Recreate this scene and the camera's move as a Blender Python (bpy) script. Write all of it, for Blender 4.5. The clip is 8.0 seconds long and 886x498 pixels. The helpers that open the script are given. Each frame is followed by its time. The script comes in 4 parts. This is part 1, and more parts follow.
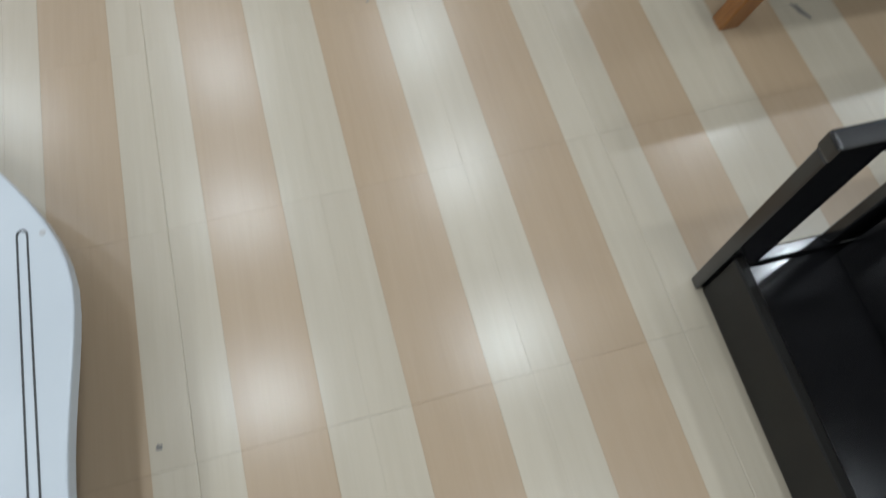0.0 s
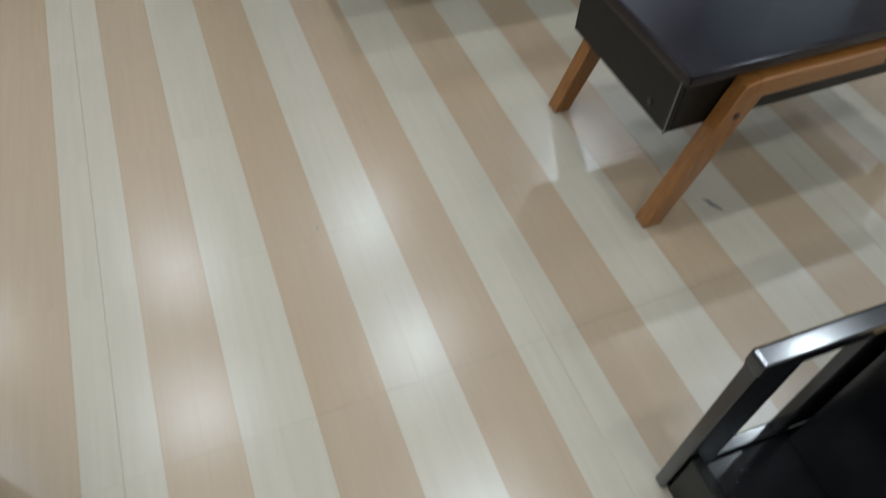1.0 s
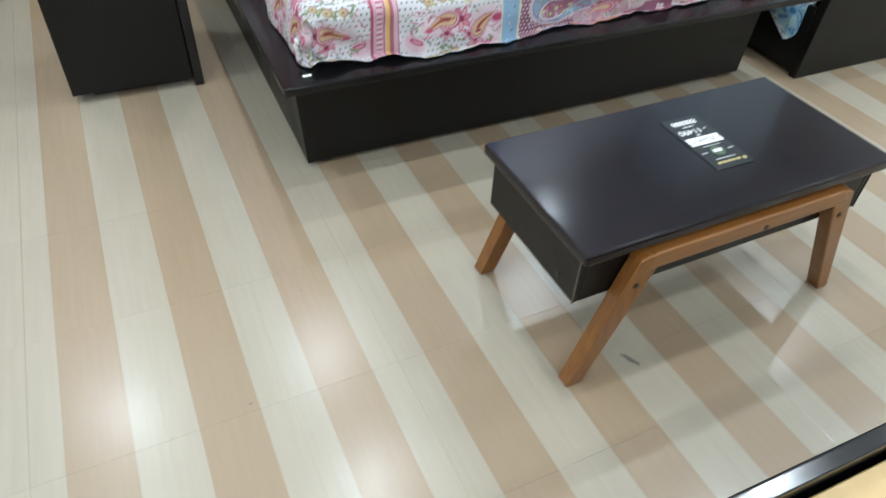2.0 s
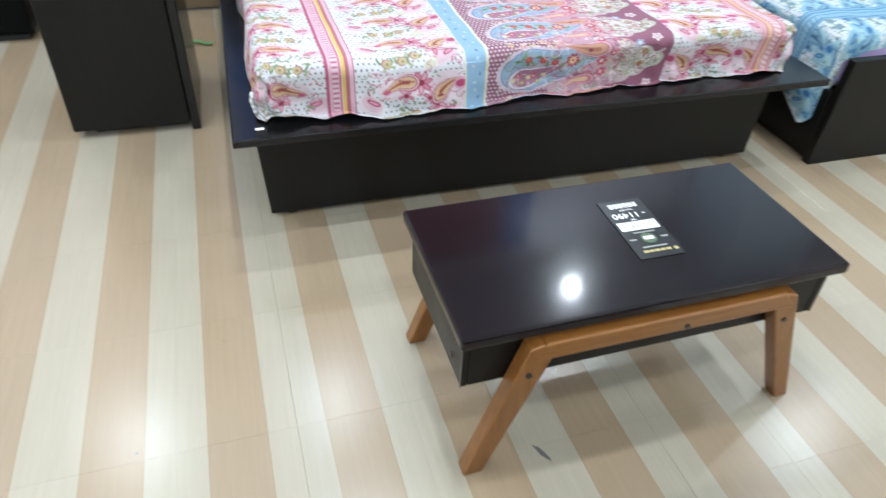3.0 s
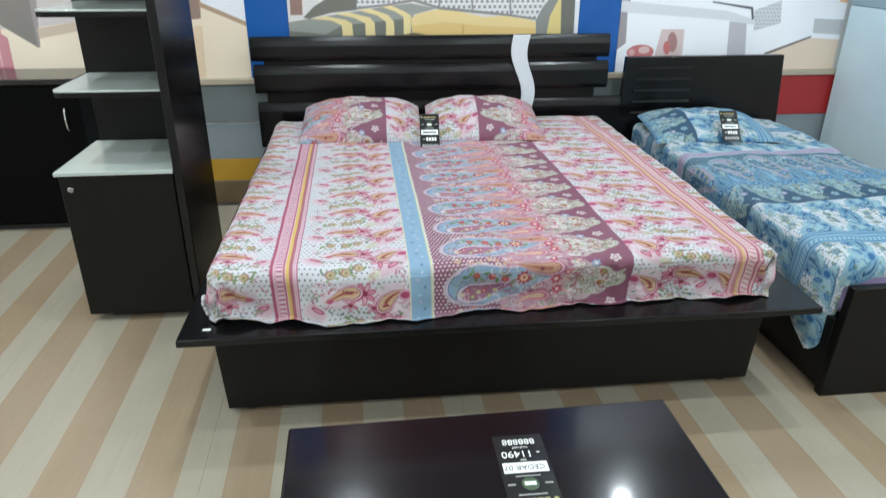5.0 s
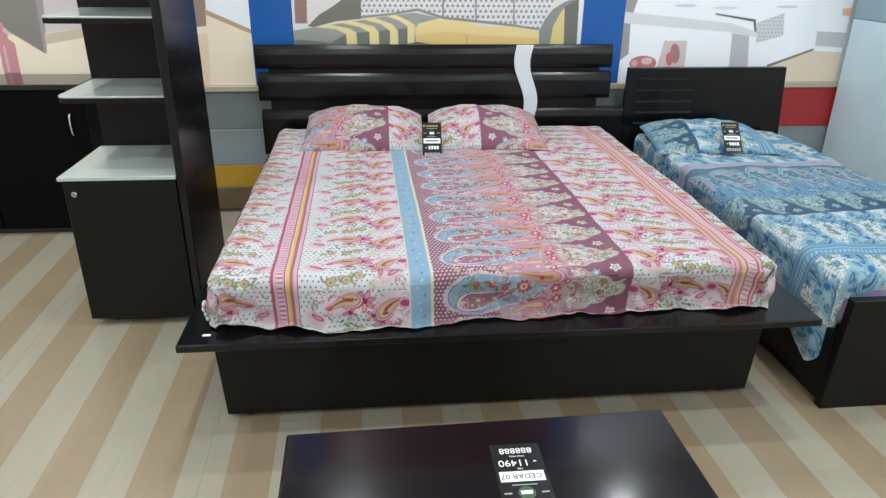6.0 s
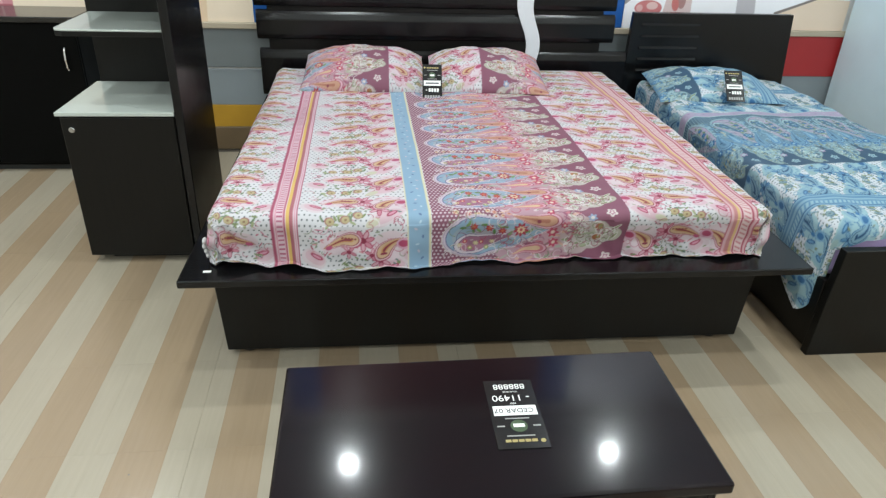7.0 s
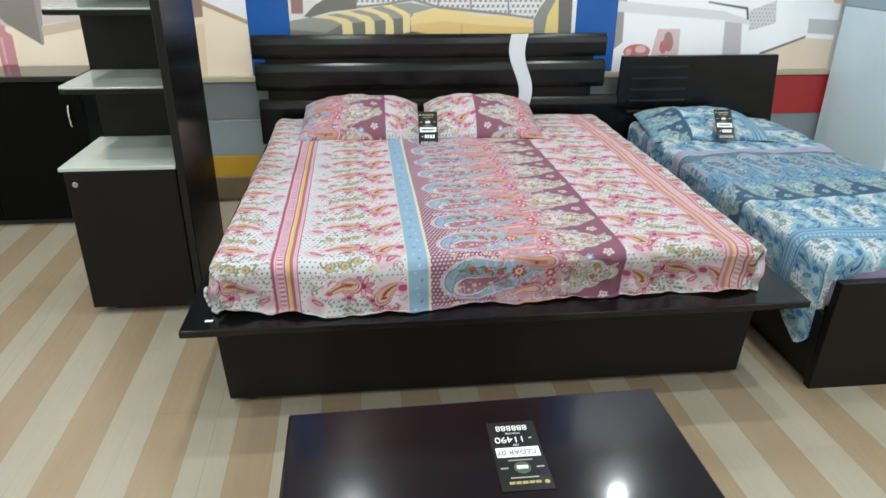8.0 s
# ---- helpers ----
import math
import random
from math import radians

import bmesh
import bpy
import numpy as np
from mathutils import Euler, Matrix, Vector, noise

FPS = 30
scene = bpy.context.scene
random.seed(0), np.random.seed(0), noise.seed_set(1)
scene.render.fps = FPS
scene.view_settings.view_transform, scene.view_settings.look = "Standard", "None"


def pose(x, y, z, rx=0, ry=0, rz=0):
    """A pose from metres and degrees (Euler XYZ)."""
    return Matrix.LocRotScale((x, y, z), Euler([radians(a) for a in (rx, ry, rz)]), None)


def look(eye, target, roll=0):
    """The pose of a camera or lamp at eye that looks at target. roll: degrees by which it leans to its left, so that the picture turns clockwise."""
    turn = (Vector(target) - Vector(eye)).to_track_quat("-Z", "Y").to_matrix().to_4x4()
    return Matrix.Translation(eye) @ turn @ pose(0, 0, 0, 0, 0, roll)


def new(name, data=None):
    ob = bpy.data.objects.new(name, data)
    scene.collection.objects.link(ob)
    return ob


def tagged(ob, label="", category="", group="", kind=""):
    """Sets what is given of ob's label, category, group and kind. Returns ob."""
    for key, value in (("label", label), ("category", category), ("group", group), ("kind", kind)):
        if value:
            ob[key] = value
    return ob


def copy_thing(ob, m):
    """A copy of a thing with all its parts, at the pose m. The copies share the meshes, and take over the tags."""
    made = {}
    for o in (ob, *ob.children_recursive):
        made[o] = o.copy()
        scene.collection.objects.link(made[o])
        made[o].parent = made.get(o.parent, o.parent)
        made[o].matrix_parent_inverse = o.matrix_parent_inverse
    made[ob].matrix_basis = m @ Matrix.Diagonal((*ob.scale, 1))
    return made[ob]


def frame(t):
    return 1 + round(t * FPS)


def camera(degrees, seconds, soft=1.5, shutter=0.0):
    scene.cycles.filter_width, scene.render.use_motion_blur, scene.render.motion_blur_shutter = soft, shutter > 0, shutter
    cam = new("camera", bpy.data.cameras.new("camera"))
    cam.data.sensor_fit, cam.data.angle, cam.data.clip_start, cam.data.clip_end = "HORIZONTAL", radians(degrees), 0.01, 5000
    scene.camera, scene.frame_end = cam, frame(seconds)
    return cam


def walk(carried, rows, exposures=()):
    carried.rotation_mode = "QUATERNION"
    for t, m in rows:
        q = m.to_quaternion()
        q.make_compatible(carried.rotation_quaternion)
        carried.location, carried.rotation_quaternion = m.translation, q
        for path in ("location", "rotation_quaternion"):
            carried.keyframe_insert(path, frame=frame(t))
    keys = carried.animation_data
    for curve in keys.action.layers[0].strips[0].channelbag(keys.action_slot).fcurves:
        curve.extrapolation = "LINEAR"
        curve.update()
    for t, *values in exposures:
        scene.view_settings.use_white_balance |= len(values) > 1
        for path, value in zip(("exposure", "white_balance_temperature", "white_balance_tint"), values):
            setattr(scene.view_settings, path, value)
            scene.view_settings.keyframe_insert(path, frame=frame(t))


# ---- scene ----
cam = camera(65.9, 8.0, soft=1.3, shutter=0.5)
PATH = [
    (0, (-0.53, -1.979, 1.148), (-0.283, -1.196, -0.676), 3.7),
    (0.5, (-0.517, -1.946, 1.192), (-0.163, -0.981, -0.524), 3.6),
    (1, (-0.5, -1.911, 1.242), (-0.033, -0.78, -0.34), 2.7),
    (1.5, (-0.465, -1.89, 1.309), (0.134, -0.615, -0.111), 2.6),
    (1.7, (-0.462, -1.89, 1.352), (0.183, -0.607, -0.037), 3.1),
    (2.8, (-0.073, -1.990, 1.424), (0.502, -0.535, 0.178), 4.6),
    (3, (-0.007, -1.975, 1.407), (0.465, -0.485, 0.159), 2.6),
    (3.5, (0.12, -1.935, 1.438), (0.475, -0.354, 0.266), -0.2),
    (4, (0.304, -1.992, 1.463), (0.504, -0.328, 0.371), 3.3),
    (4.5, (0.463, -2.065, 1.514), (0.65, -0.317, 0.561), 1.2),
    (5, (0.528, -2.0, 1.506), (0.724, -0.188, 0.683), 0.2),
    (5.2, (0.53, -1.998, 1.507), (0.722, -0.172, 0.711), 0.1),
    (6.5, (0.538, -2.02, 1.509), (0.73, -0.207, 0.688), 1.3),
    (7, (0.528, -2.032, 1.501), (0.723, -0.277, 0.562), 2.0),
    (7.5, (0.531, -2.039, 1.508), (0.689, -0.263, 0.602), 0.4),
    (8, (0.531, -2.055, 1.513), (0.728, -0.244, 0.687), 0.4),
]
EXPOSURES = [(0, -0.42, 6280, 13), (1.0, -0.36, 6110, 12), (1.5, -0.05, 6130, 11), (1.7, 0.03, 6130, 10), (3.0, 0.38, 6050, 10), (3.5, 0.46, 6050, 8), (4.0, 0.22, 6100, 8), (4.5, 0.14, 6180, 7), (5.0, -0.12, 6250, 7), (6.3, -0.15, 6530, 8), (7.0, -0.10, 6600, 8), (7.5, 0.04, 6640, 7), (8.0, -0.09, 6640, 8)]
walk(cam, [(t, look(eye, target, roll)) for t, eye, target, roll in PATH], EXPOSURES)

# ---- world, lights ----
world = bpy.data.worlds.new("world")
scene.world = world
world.use_nodes = True
world.node_tree.nodes["Background"].inputs[0].default_value = (0.75, 0.82, 0.9, 1)
world.node_tree.nodes["Background"].inputs[1].default_value = 0.05

CEILING = 3.2
LAMP_POWER = 14.4
LAMP_X = (-2.8, -1.25, 0.3, 2.28, 3.9)
# rows at -5.1 and -6.5 are unseen, added to brighten the back wall
LAMP_Y = (1.72, 0.47, -0.86, -2.3, -3.7, -5.1, -6.5)


# ---- materials ----
def lin(r, g, b):
    """A colour given in 0 to 255, as linear light."""
    return tuple((c / 255 / 12.92) if c / 255 <= 0.04045 else ((c / 255 + 0.055) / 1.055) ** 2.4 for c in (r, g, b))


class Nodes:
    def __init__(self, name):
        self.mat = bpy.data.materials.new(name)
        self.mat.use_nodes = True
        self.tree = self.mat.node_tree
        self.bsdf = self.tree.nodes["Principled BSDF"]

    def add(self, kind, **inputs):
        n = self.tree.nodes.new(kind)
        for k, v in inputs.items():
            n.inputs[k.replace("_", " ")].default_value = v
        return n

    def link(self, a, b):
        self.tree.links.new(a, b)

    def coords(self, scale=(1, 1, 1), turn=(0, 0, 0), source="Object"):
        tc = self.add("ShaderNodeTexCoord")
        mp = self.add("ShaderNodeMapping")
        mp.inputs["Scale"].default_value = scale
        mp.inputs["Rotation"].default_value = turn
        self.link(tc.outputs[source], mp.inputs["Vector"])
        return mp.outputs["Vector"]

    def noise(self, vec, scale, detail=4.0, rough=0.55):
        n = self.add("ShaderNodeTexNoise", Scale=scale, Detail=detail, Roughness=rough)
        self.link(vec, n.inputs["Vector"])
        return n.outputs["Fac"]

    def ramp(self, fac, stops):
        r = self.add("ShaderNodeValToRGB")
        els = r.color_ramp.elements
        while len(els) < len(stops):
            els.new(0.5)
        for e, (p, c) in zip(els, stops):
            e.position, e.color = p, (*c, 1)
        self.link(fac, r.inputs["Fac"])
        return r.outputs["Color"]

    def mix(self, fac, a, b, mode="MIX"):
        m = self.tree.nodes.new("ShaderNodeMix")
        m.data_type, m.blend_type = "RGBA", mode
        for sock, v in ((m.inputs[0], fac), (m.inputs[6], a), (m.inputs[7], b)):
            if isinstance(v, bpy.types.NodeSocket):
                self.link(v, sock)
            else:
                sock.default_value = v if isinstance(v, float) else (*v, 1)
        return m.outputs[2]

    def remap(self, fac, lo, hi, a=0.0, b=1.0):
        m = self.add("ShaderNodeMapRange")
        for i, v in ((1, a), (2, b), (3, lo), (4, hi)):
            m.inputs[i].default_value = v
        self.link(fac, m.inputs[0])
        return m.outputs[0]

    def bump(self, height, strength, distance):
        b = self.add("ShaderNodeBump", Strength=strength, Distance=distance)
        self.link(height, b.inputs["Height"])
        self.link(b.outputs["Normal"], self.bsdf.inputs["Normal"])

    def put(self, **values):
        for k, v in values.items():
            sock = self.bsdf.inputs[k.replace("_", " ")]
            if isinstance(v, bpy.types.NodeSocket):
                self.link(v, sock)
            elif isinstance(v, tuple):
                sock.default_value = (*v, 1)
            else:
                sock.default_value = v
        return self.mat


def dark_laminate(name, a, b, rough, coat=0.0, along=(30, 30, 1.5), spec=0.18):
    n = Nodes(name)
    v = n.coords(along)
    grain = n.noise(v, 3.0, 6, 0.65)
    cloud = n.noise(n.coords((1, 1, 1)), 2.5, 3)
    col = n.mix(n.remap(cloud, 0.0, 0.5), n.ramp(grain, [(0.3, a), (0.7, b)]), a)
    if rough > 0.3:
        n.bump(grain, 0.012, 0.0004)
    smear = n.noise(n.coords((1, 1, 1)), 9.0, 5)
    return n.put(Base_Color=col, Roughness=n.remap(smear, rough * 0.88, rough * 1.12, 0.3, 0.7), Coat_Weight=coat, Coat_Roughness=0.085, Specular_IOR_Level=spec)


WENGE = dark_laminate("wenge_laminate", (0.0034, 0.0031, 0.0025), (0.0064, 0.0056, 0.0045), 0.38, 0.0, (30, 30, 1.5), 0.25)
WENGE_GLOSS = dark_laminate("wenge_gloss", (0.0032, 0.0032, 0.0037), (0.0055, 0.0050, 0.0054), 0.21, 0.0, (2.0, 30, 30), 0.36)
TABLE_TOP = dark_laminate("table_veneer", (0.0046, 0.0034, 0.0050), (0.0105, 0.0056, 0.0068), 0.18, 0.36, (1.5, 26, 26), 0.13)
SIDEBOARD_BLACK = dark_laminate("satin_black_front", (0.0022, 0.0024, 0.0024), (0.004, 0.0042, 0.0042), 0.34, 0.0, (2, 20, 20), 0.06)
BLACK_GLOSS = dark_laminate("black_lacquer", (0.0035, 0.0035, 0.004), (0.006, 0.006, 0.0065), 0.16, 0.0, (2, 20, 20), 0.7)


def floor_board(name, a, b):
    n = Nodes(name)
    info = n.add("ShaderNodeObjectInfo")
    geo = n.add("ShaderNodeNewGeometry")
    shift = n.add("ShaderNodeVectorMath")
    shift.operation = "ADD"
    n.link(geo.outputs["Position"], shift.inputs[0])
    comb = n.add("ShaderNodeCombineXYZ")
    spread = n.add("ShaderNodeMath")
    spread.operation = "MULTIPLY_ADD"
    n.link(info.outputs["Random"], spread.inputs[0])
    spread.inputs[1].default_value = 37.0
    n.link(geo.outputs["Random Per Island"], spread.inputs[2])
    n.link(spread.outputs[0], comb.inputs[1])
    n.link(comb.outputs[0], shift.inputs[1])
    mp = n.add("ShaderNodeMapping")
    mp.inputs["Scale"].default_value = (44, 2.0, 1)
    n.link(shift.outputs[0], mp.inputs["Vector"])
    grain = n.noise(mp.outputs[0], 1.6, 7, 0.62)
    mp2 = n.add("ShaderNodeMapping")
    mp2.inputs["Scale"].default_value = (1, 1, 1)
    n.link(geo.outputs["Position"], mp2.inputs["Vector"])
    dirt = n.noise(mp2.outputs[0], 3.2, 2, 0.4)
    fine = n.noise(mp2.outputs[0], 60.0, 3, 0.5)
    col = n.ramp(grain, [(0.25, a), (0.75, b)])
    col = n.mix(n.remap(info.outputs["Random"], 0.0, 0.10), col, (0.24, 0.195, 0.15))
    col = n.mix(n.remap(dirt, 0.0, 0.16, 0.0, 1.0), col, (0.26, 0.225, 0.185))
    rough = n.remap(grain, 0.20, 0.29, 0.0, 1.0)
    add = n.add("ShaderNodeMath")
    add.operation = "MULTIPLY_ADD"
    n.link(fine, add.inputs[0])
    add.inputs[1].default_value = 0.25
    n.link(grain, add.inputs[2])
    mp3 = n.add("ShaderNodeMapping")
    mp3.inputs["Scale"].default_value = (42, 7, 1)
    n.link(geo.outputs["Position"], mp3.inputs["Vector"])
    total = n.add("ShaderNodeMath")
    total.operation = "MULTIPLY_ADD"
    n.link(n.noise(mp3.outputs[0], 1.5, 3, 0.5), total.inputs[0])
    total.inputs[1].default_value = 0.8
    n.link(add.outputs[0], total.inputs[2])
    n.bump(total.outputs[0], 0.17, 0.0012)
    return n.put(Base_Color=col, Roughness=rough, Specular_IOR_Level=0.6)


CREAM = floor_board("cream_board", (0.336, 0.294, 0.222), (0.372, 0.327, 0.250))
TAN = floor_board("tan_board", (0.280, 0.201, 0.124), (0.312, 0.227, 0.144))


def teak(name, along):
    n = Nodes(name)
    v = n.coords(along)
    grain = n.noise(v, 2.0, 6, 0.6)
    col = n.ramp(grain, [(0.22, (0.138, 0.047, 0.010)), (0.55, (0.196, 0.078, 0.017)), (0.85, (0.236, 0.100, 0.024))])
    n.bump(grain, 0.08, 0.001)
    return n.put(Base_Color=col, Roughness=0.33, Coat_Weight=0.15)


def plain(name, color, rough, vary=0.12, scale=6.0, bump=0.03, metal=0.0, depth=0.001):
    n = Nodes(name)
    v = n.coords()
    f = n.noise(v, scale, 5)
    dark = tuple(c * (1 - vary) for c in color)
    light = tuple(min(1.0, c * (1 + vary)) for c in color)
    col = n.ramp(f, [(0.3, dark), (0.7, light)])
    g = n.noise(v, scale * 25, 3)
    n.bump(g, bump, depth)
    return n.put(Base_Color=col, Roughness=n.remap(f, rough * 0.85, min(1.0, rough * 1.15)), Metallic=metal)


TEAK = teak("teak", (3, 45, 45))
TEAK_LEG = teak("teak_leg", (30, 45, 4))
WHITE_GLASS = plain("white_back_painted_glass", (0.47, 0.51, 0.47), 0.16, 0.03, 3, 0.0)
EDGE_BAND = plain("pale_edge_band", (0.075, 0.066, 0.055), 0.5)
WHITE_LAMINATE = plain("white_laminate", (0.72, 0.74, 0.78), 0.35, 0.03)
CHROME = plain("brushed_chrome", (0.75, 0.75, 0.74), 0.22, 0.05, 20, 0.02, 1.0)
BOLT = plain("black_bolt", (0.012, 0.012, 0.012), 0.4)
RUBBER = plain("black_plastic", (0.01, 0.01, 0.01), 0.6)
WALL_WHITE = plain("white_wall_paint", (0.80, 0.79, 0.77), 0.7, 0.04, 2.0, 0.05)
CEIL_WHITE = plain("ceiling_paint", (0.80, 0.84, 0.88), 0.8, 0.03, 2.0, 0.05)
SKIRT_GREY = plain("blue_grey_wall_paint", (0.25, 0.285, 0.305), 0.5, 0.06, 3.0, 0.05)
PANEL_GREY = plain("grey_wall_panel", (0.18, 0.20, 0.205), 0.45, 0.06, 3.0, 0.05)
YELLOW = plain("yellow_wall_paint", (0.52, 0.285, 0.025), 0.5, 0.08, 4.0)
BROWN = plain("brown_skirting", (0.175, 0.12, 0.065), 0.5, 0.1, 5.0)
RED = plain("red_wall_paint", (0.42, 0.028, 0.03), 0.45, 0.08, 4.0)
COLUMN_BLUE = plain("pale_blue_column_paint", (0.58, 0.70, 0.76), 0.45, 0.05, 2.5, 0.04)
COLUMN_BAND = plain("darker_blue_grey_paint", (0.27, 0.36, 0.42), 0.45, 0.05, 2.5, 0.04)
LEDGE_BEIGE = plain("beige_ledge", (0.47, 0.40, 0.30), 0.5, 0.05, 5.0)
SUBFLOOR = plain("dark_underlay", (0.075, 0.06, 0.045), 0.9)
BEECH = plain("pale_plywood", (0.49, 0.34, 0.155), 0.4, 0.12, 9.0)
GREY_BOARD = plain("pale_blue_grey_laminate", (0.36, 0.39, 0.415), 0.32, 0.04, 2.5, 0.02)
CARD_BLACK = plain("black_card", (0.012, 0.012, 0.012), 0.22, 0.1, 30)
PRINT_WHITE = plain("white_print", (0.82, 0.82, 0.80), 0.4, 0.02)
PRINT_GREY = plain("grey_print", (0.30, 0.30, 0.29), 0.4, 0.02)
PRINT_GOLD = plain("gold_print", (0.36, 0.29, 0.12), 0.35, 0.1)
PRINT_GREEN = plain("green_print", (0.05, 0.085, 0.04), 0.4, 0.1)
INK = plain("black_ink", (0.02, 0.02, 0.03), 0.5, 0.1)
MATTRESS_PURPLE = plain("purple_mattress_ticking", (0.33, 0.25, 0.44), 0.8, 0.2, 12, 0.2)
FRILL_WHITE = plain("white_cotton_edging", (0.50, 0.49, 0.48), 0.85, 0.10, 40, 0.2)
STICKER = plain("white_sticker", (0.8, 0.8, 0.78), 0.5, 0.02)
SCUFF = plain("grey_scuff", (0.12, 0.11, 0.10), 0.5)
GREEN_WIRE = plain("green_plastic", (0.10, 0.25, 0.10), 0.5)


def lamp_glow():
    n = Nodes("lamp_diffuser")
    return n.put(Base_Color=(0.9, 0.9, 0.9), Emission_Color=(1.0, 0.97, 0.92), Emission_Strength=6.0)


LAMP_GLOW = lamp_glow()


def printed(name, rough, weave=0.0, sheen=0.0, dust=0.10, tone=1.0):
    """A surface whose print is held in the mesh's own colours."""
    n = Nodes(name)
    at = n.add("ShaderNodeAttribute")
    at.attribute_name = "print"
    v = n.coords()
    f = n.noise(v, 5.0, 4)
    col = n.mix(n.remap(f, 0.0, dust, 0.4, 0.7), n.mix(1.0, at.outputs["Color"], (tone * 0.965, tone, tone * 1.045), "MULTIPLY"), (0.4, 0.38, 0.37))
    if weave:
        w = n.noise(v, 400.0, 2)
        n.bump(w, weave, 0.0012)
    return n.put(Base_Color=col, Roughness=rough, Sheen_Weight=sheen)


COTTON = printed("printed_cotton", 0.82, 0.25, 0.0, 0.05, 0.72)
POSTER = printed("printed_vinyl", 0.42, dust=0.02)


# ---- building helpers ----
def box_bm(x0, x1, y0, y1, z0, z1, bevel=0.0, seg=2, bm=None):
    bm = bm or bmesh.new()
    m = Matrix.LocRotScale(((x0 + x1) / 2, (y0 + y1) / 2, (z0 + z1) / 2), None, (x1 - x0, y1 - y0, z1 - z0))
    made = bmesh.ops.create_cube(bm, size=1, matrix=m)["verts"]
    if bevel:
        edges = list({e for v in made for e in v.link_edges})
        bmesh.ops.bevel(bm, geom=edges, offset=bevel, segments=seg, profile=0.5, affect="EDGES")
    return bm


def prism_bm(outline, lo, hi, axis="z", bevel=0.0, seg=2):
    """A flat outline pushed through along one axis; the outline's pair are the other two axes in order."""
    def at(a, b, c):
        return {"z": (a, b, c), "y": (a, c, b), "x": (c, a, b)}[axis]
    bm = bmesh.new()
    low = [bm.verts.new(at(a, b, lo)) for a, b in outline]
    high = [bm.verts.new(at(a, b, hi)) for a, b in outline]
    bm.faces.new(low)
    bm.faces.new(high)
    k = len(outline)
    for i in range(k):
        bm.faces.new((low[i], low[(i + 1) % k], high[(i + 1) % k], high[i]))
    bmesh.ops.recalc_face_normals(bm, faces=bm.faces)
    if bevel:
        bmesh.ops.bevel(bm, geom=list(bm.edges), offset=bevel, segments=seg, profile=0.5, affect="EDGES")
    return bm


def disc_bm(r, z0, z1, at=(0, 0), n=28, bevel=0.0):
    return prism_bm([(at[0] + r * math.cos(2 * math.pi * i / n), at[1] + r * math.sin(2 * math.pi * i / n)) for i in range(n)], z0, z1, "z", bevel)


def mesh_from(name, bm, material, smooth=False):
    me = bpy.data.meshes.new(name)
    bm.to_mesh(me)
    bm.free()
    me.materials.append(material)
    if smooth:
        me.shade_smooth()
    return me


def part(name, bm, material, parent, label="", smooth=False):
    ob = new(name, mesh_from(name, bm, material, smooth))
    ob.parent = parent
    if label:
        tagged(ob, label)
    return ob


def thing(name, x, y, z, label, category, group="", kind="", turn=0.0):
    ob = new(name)
    ob.empty_display_size = 0.1
    ob.matrix_world = pose(x, y, z, 0, 0, turn)
    return tagged(ob, label, category, group, kind)


def structure(name, bm, material, label, category):
    ob = new(name, mesh_from(name, bm, material))
    return tagged(ob, label, category, "", "structure")


def writing(text, size, material, parent, m, name="lettering"):
    cu = bpy.data.curves.new(name, "FONT")
    cu.body, cu.size, cu.align_x, cu.align_y, cu.extrude = text, size, "CENTER", "CENTER", 0.0002
    tmp = bpy.data.objects.new(name, cu)
    scene.collection.objects.link(tmp)
    me = bpy.data.meshes.new_from_object(tmp.evaluated_get(bpy.context.evaluated_depsgraph_get()))
    bpy.data.objects.remove(tmp)
    me.materials.clear()
    me.materials.append(material)
    ob = new(name, me)
    ob.parent, ob.matrix_basis = parent, m
    return ob


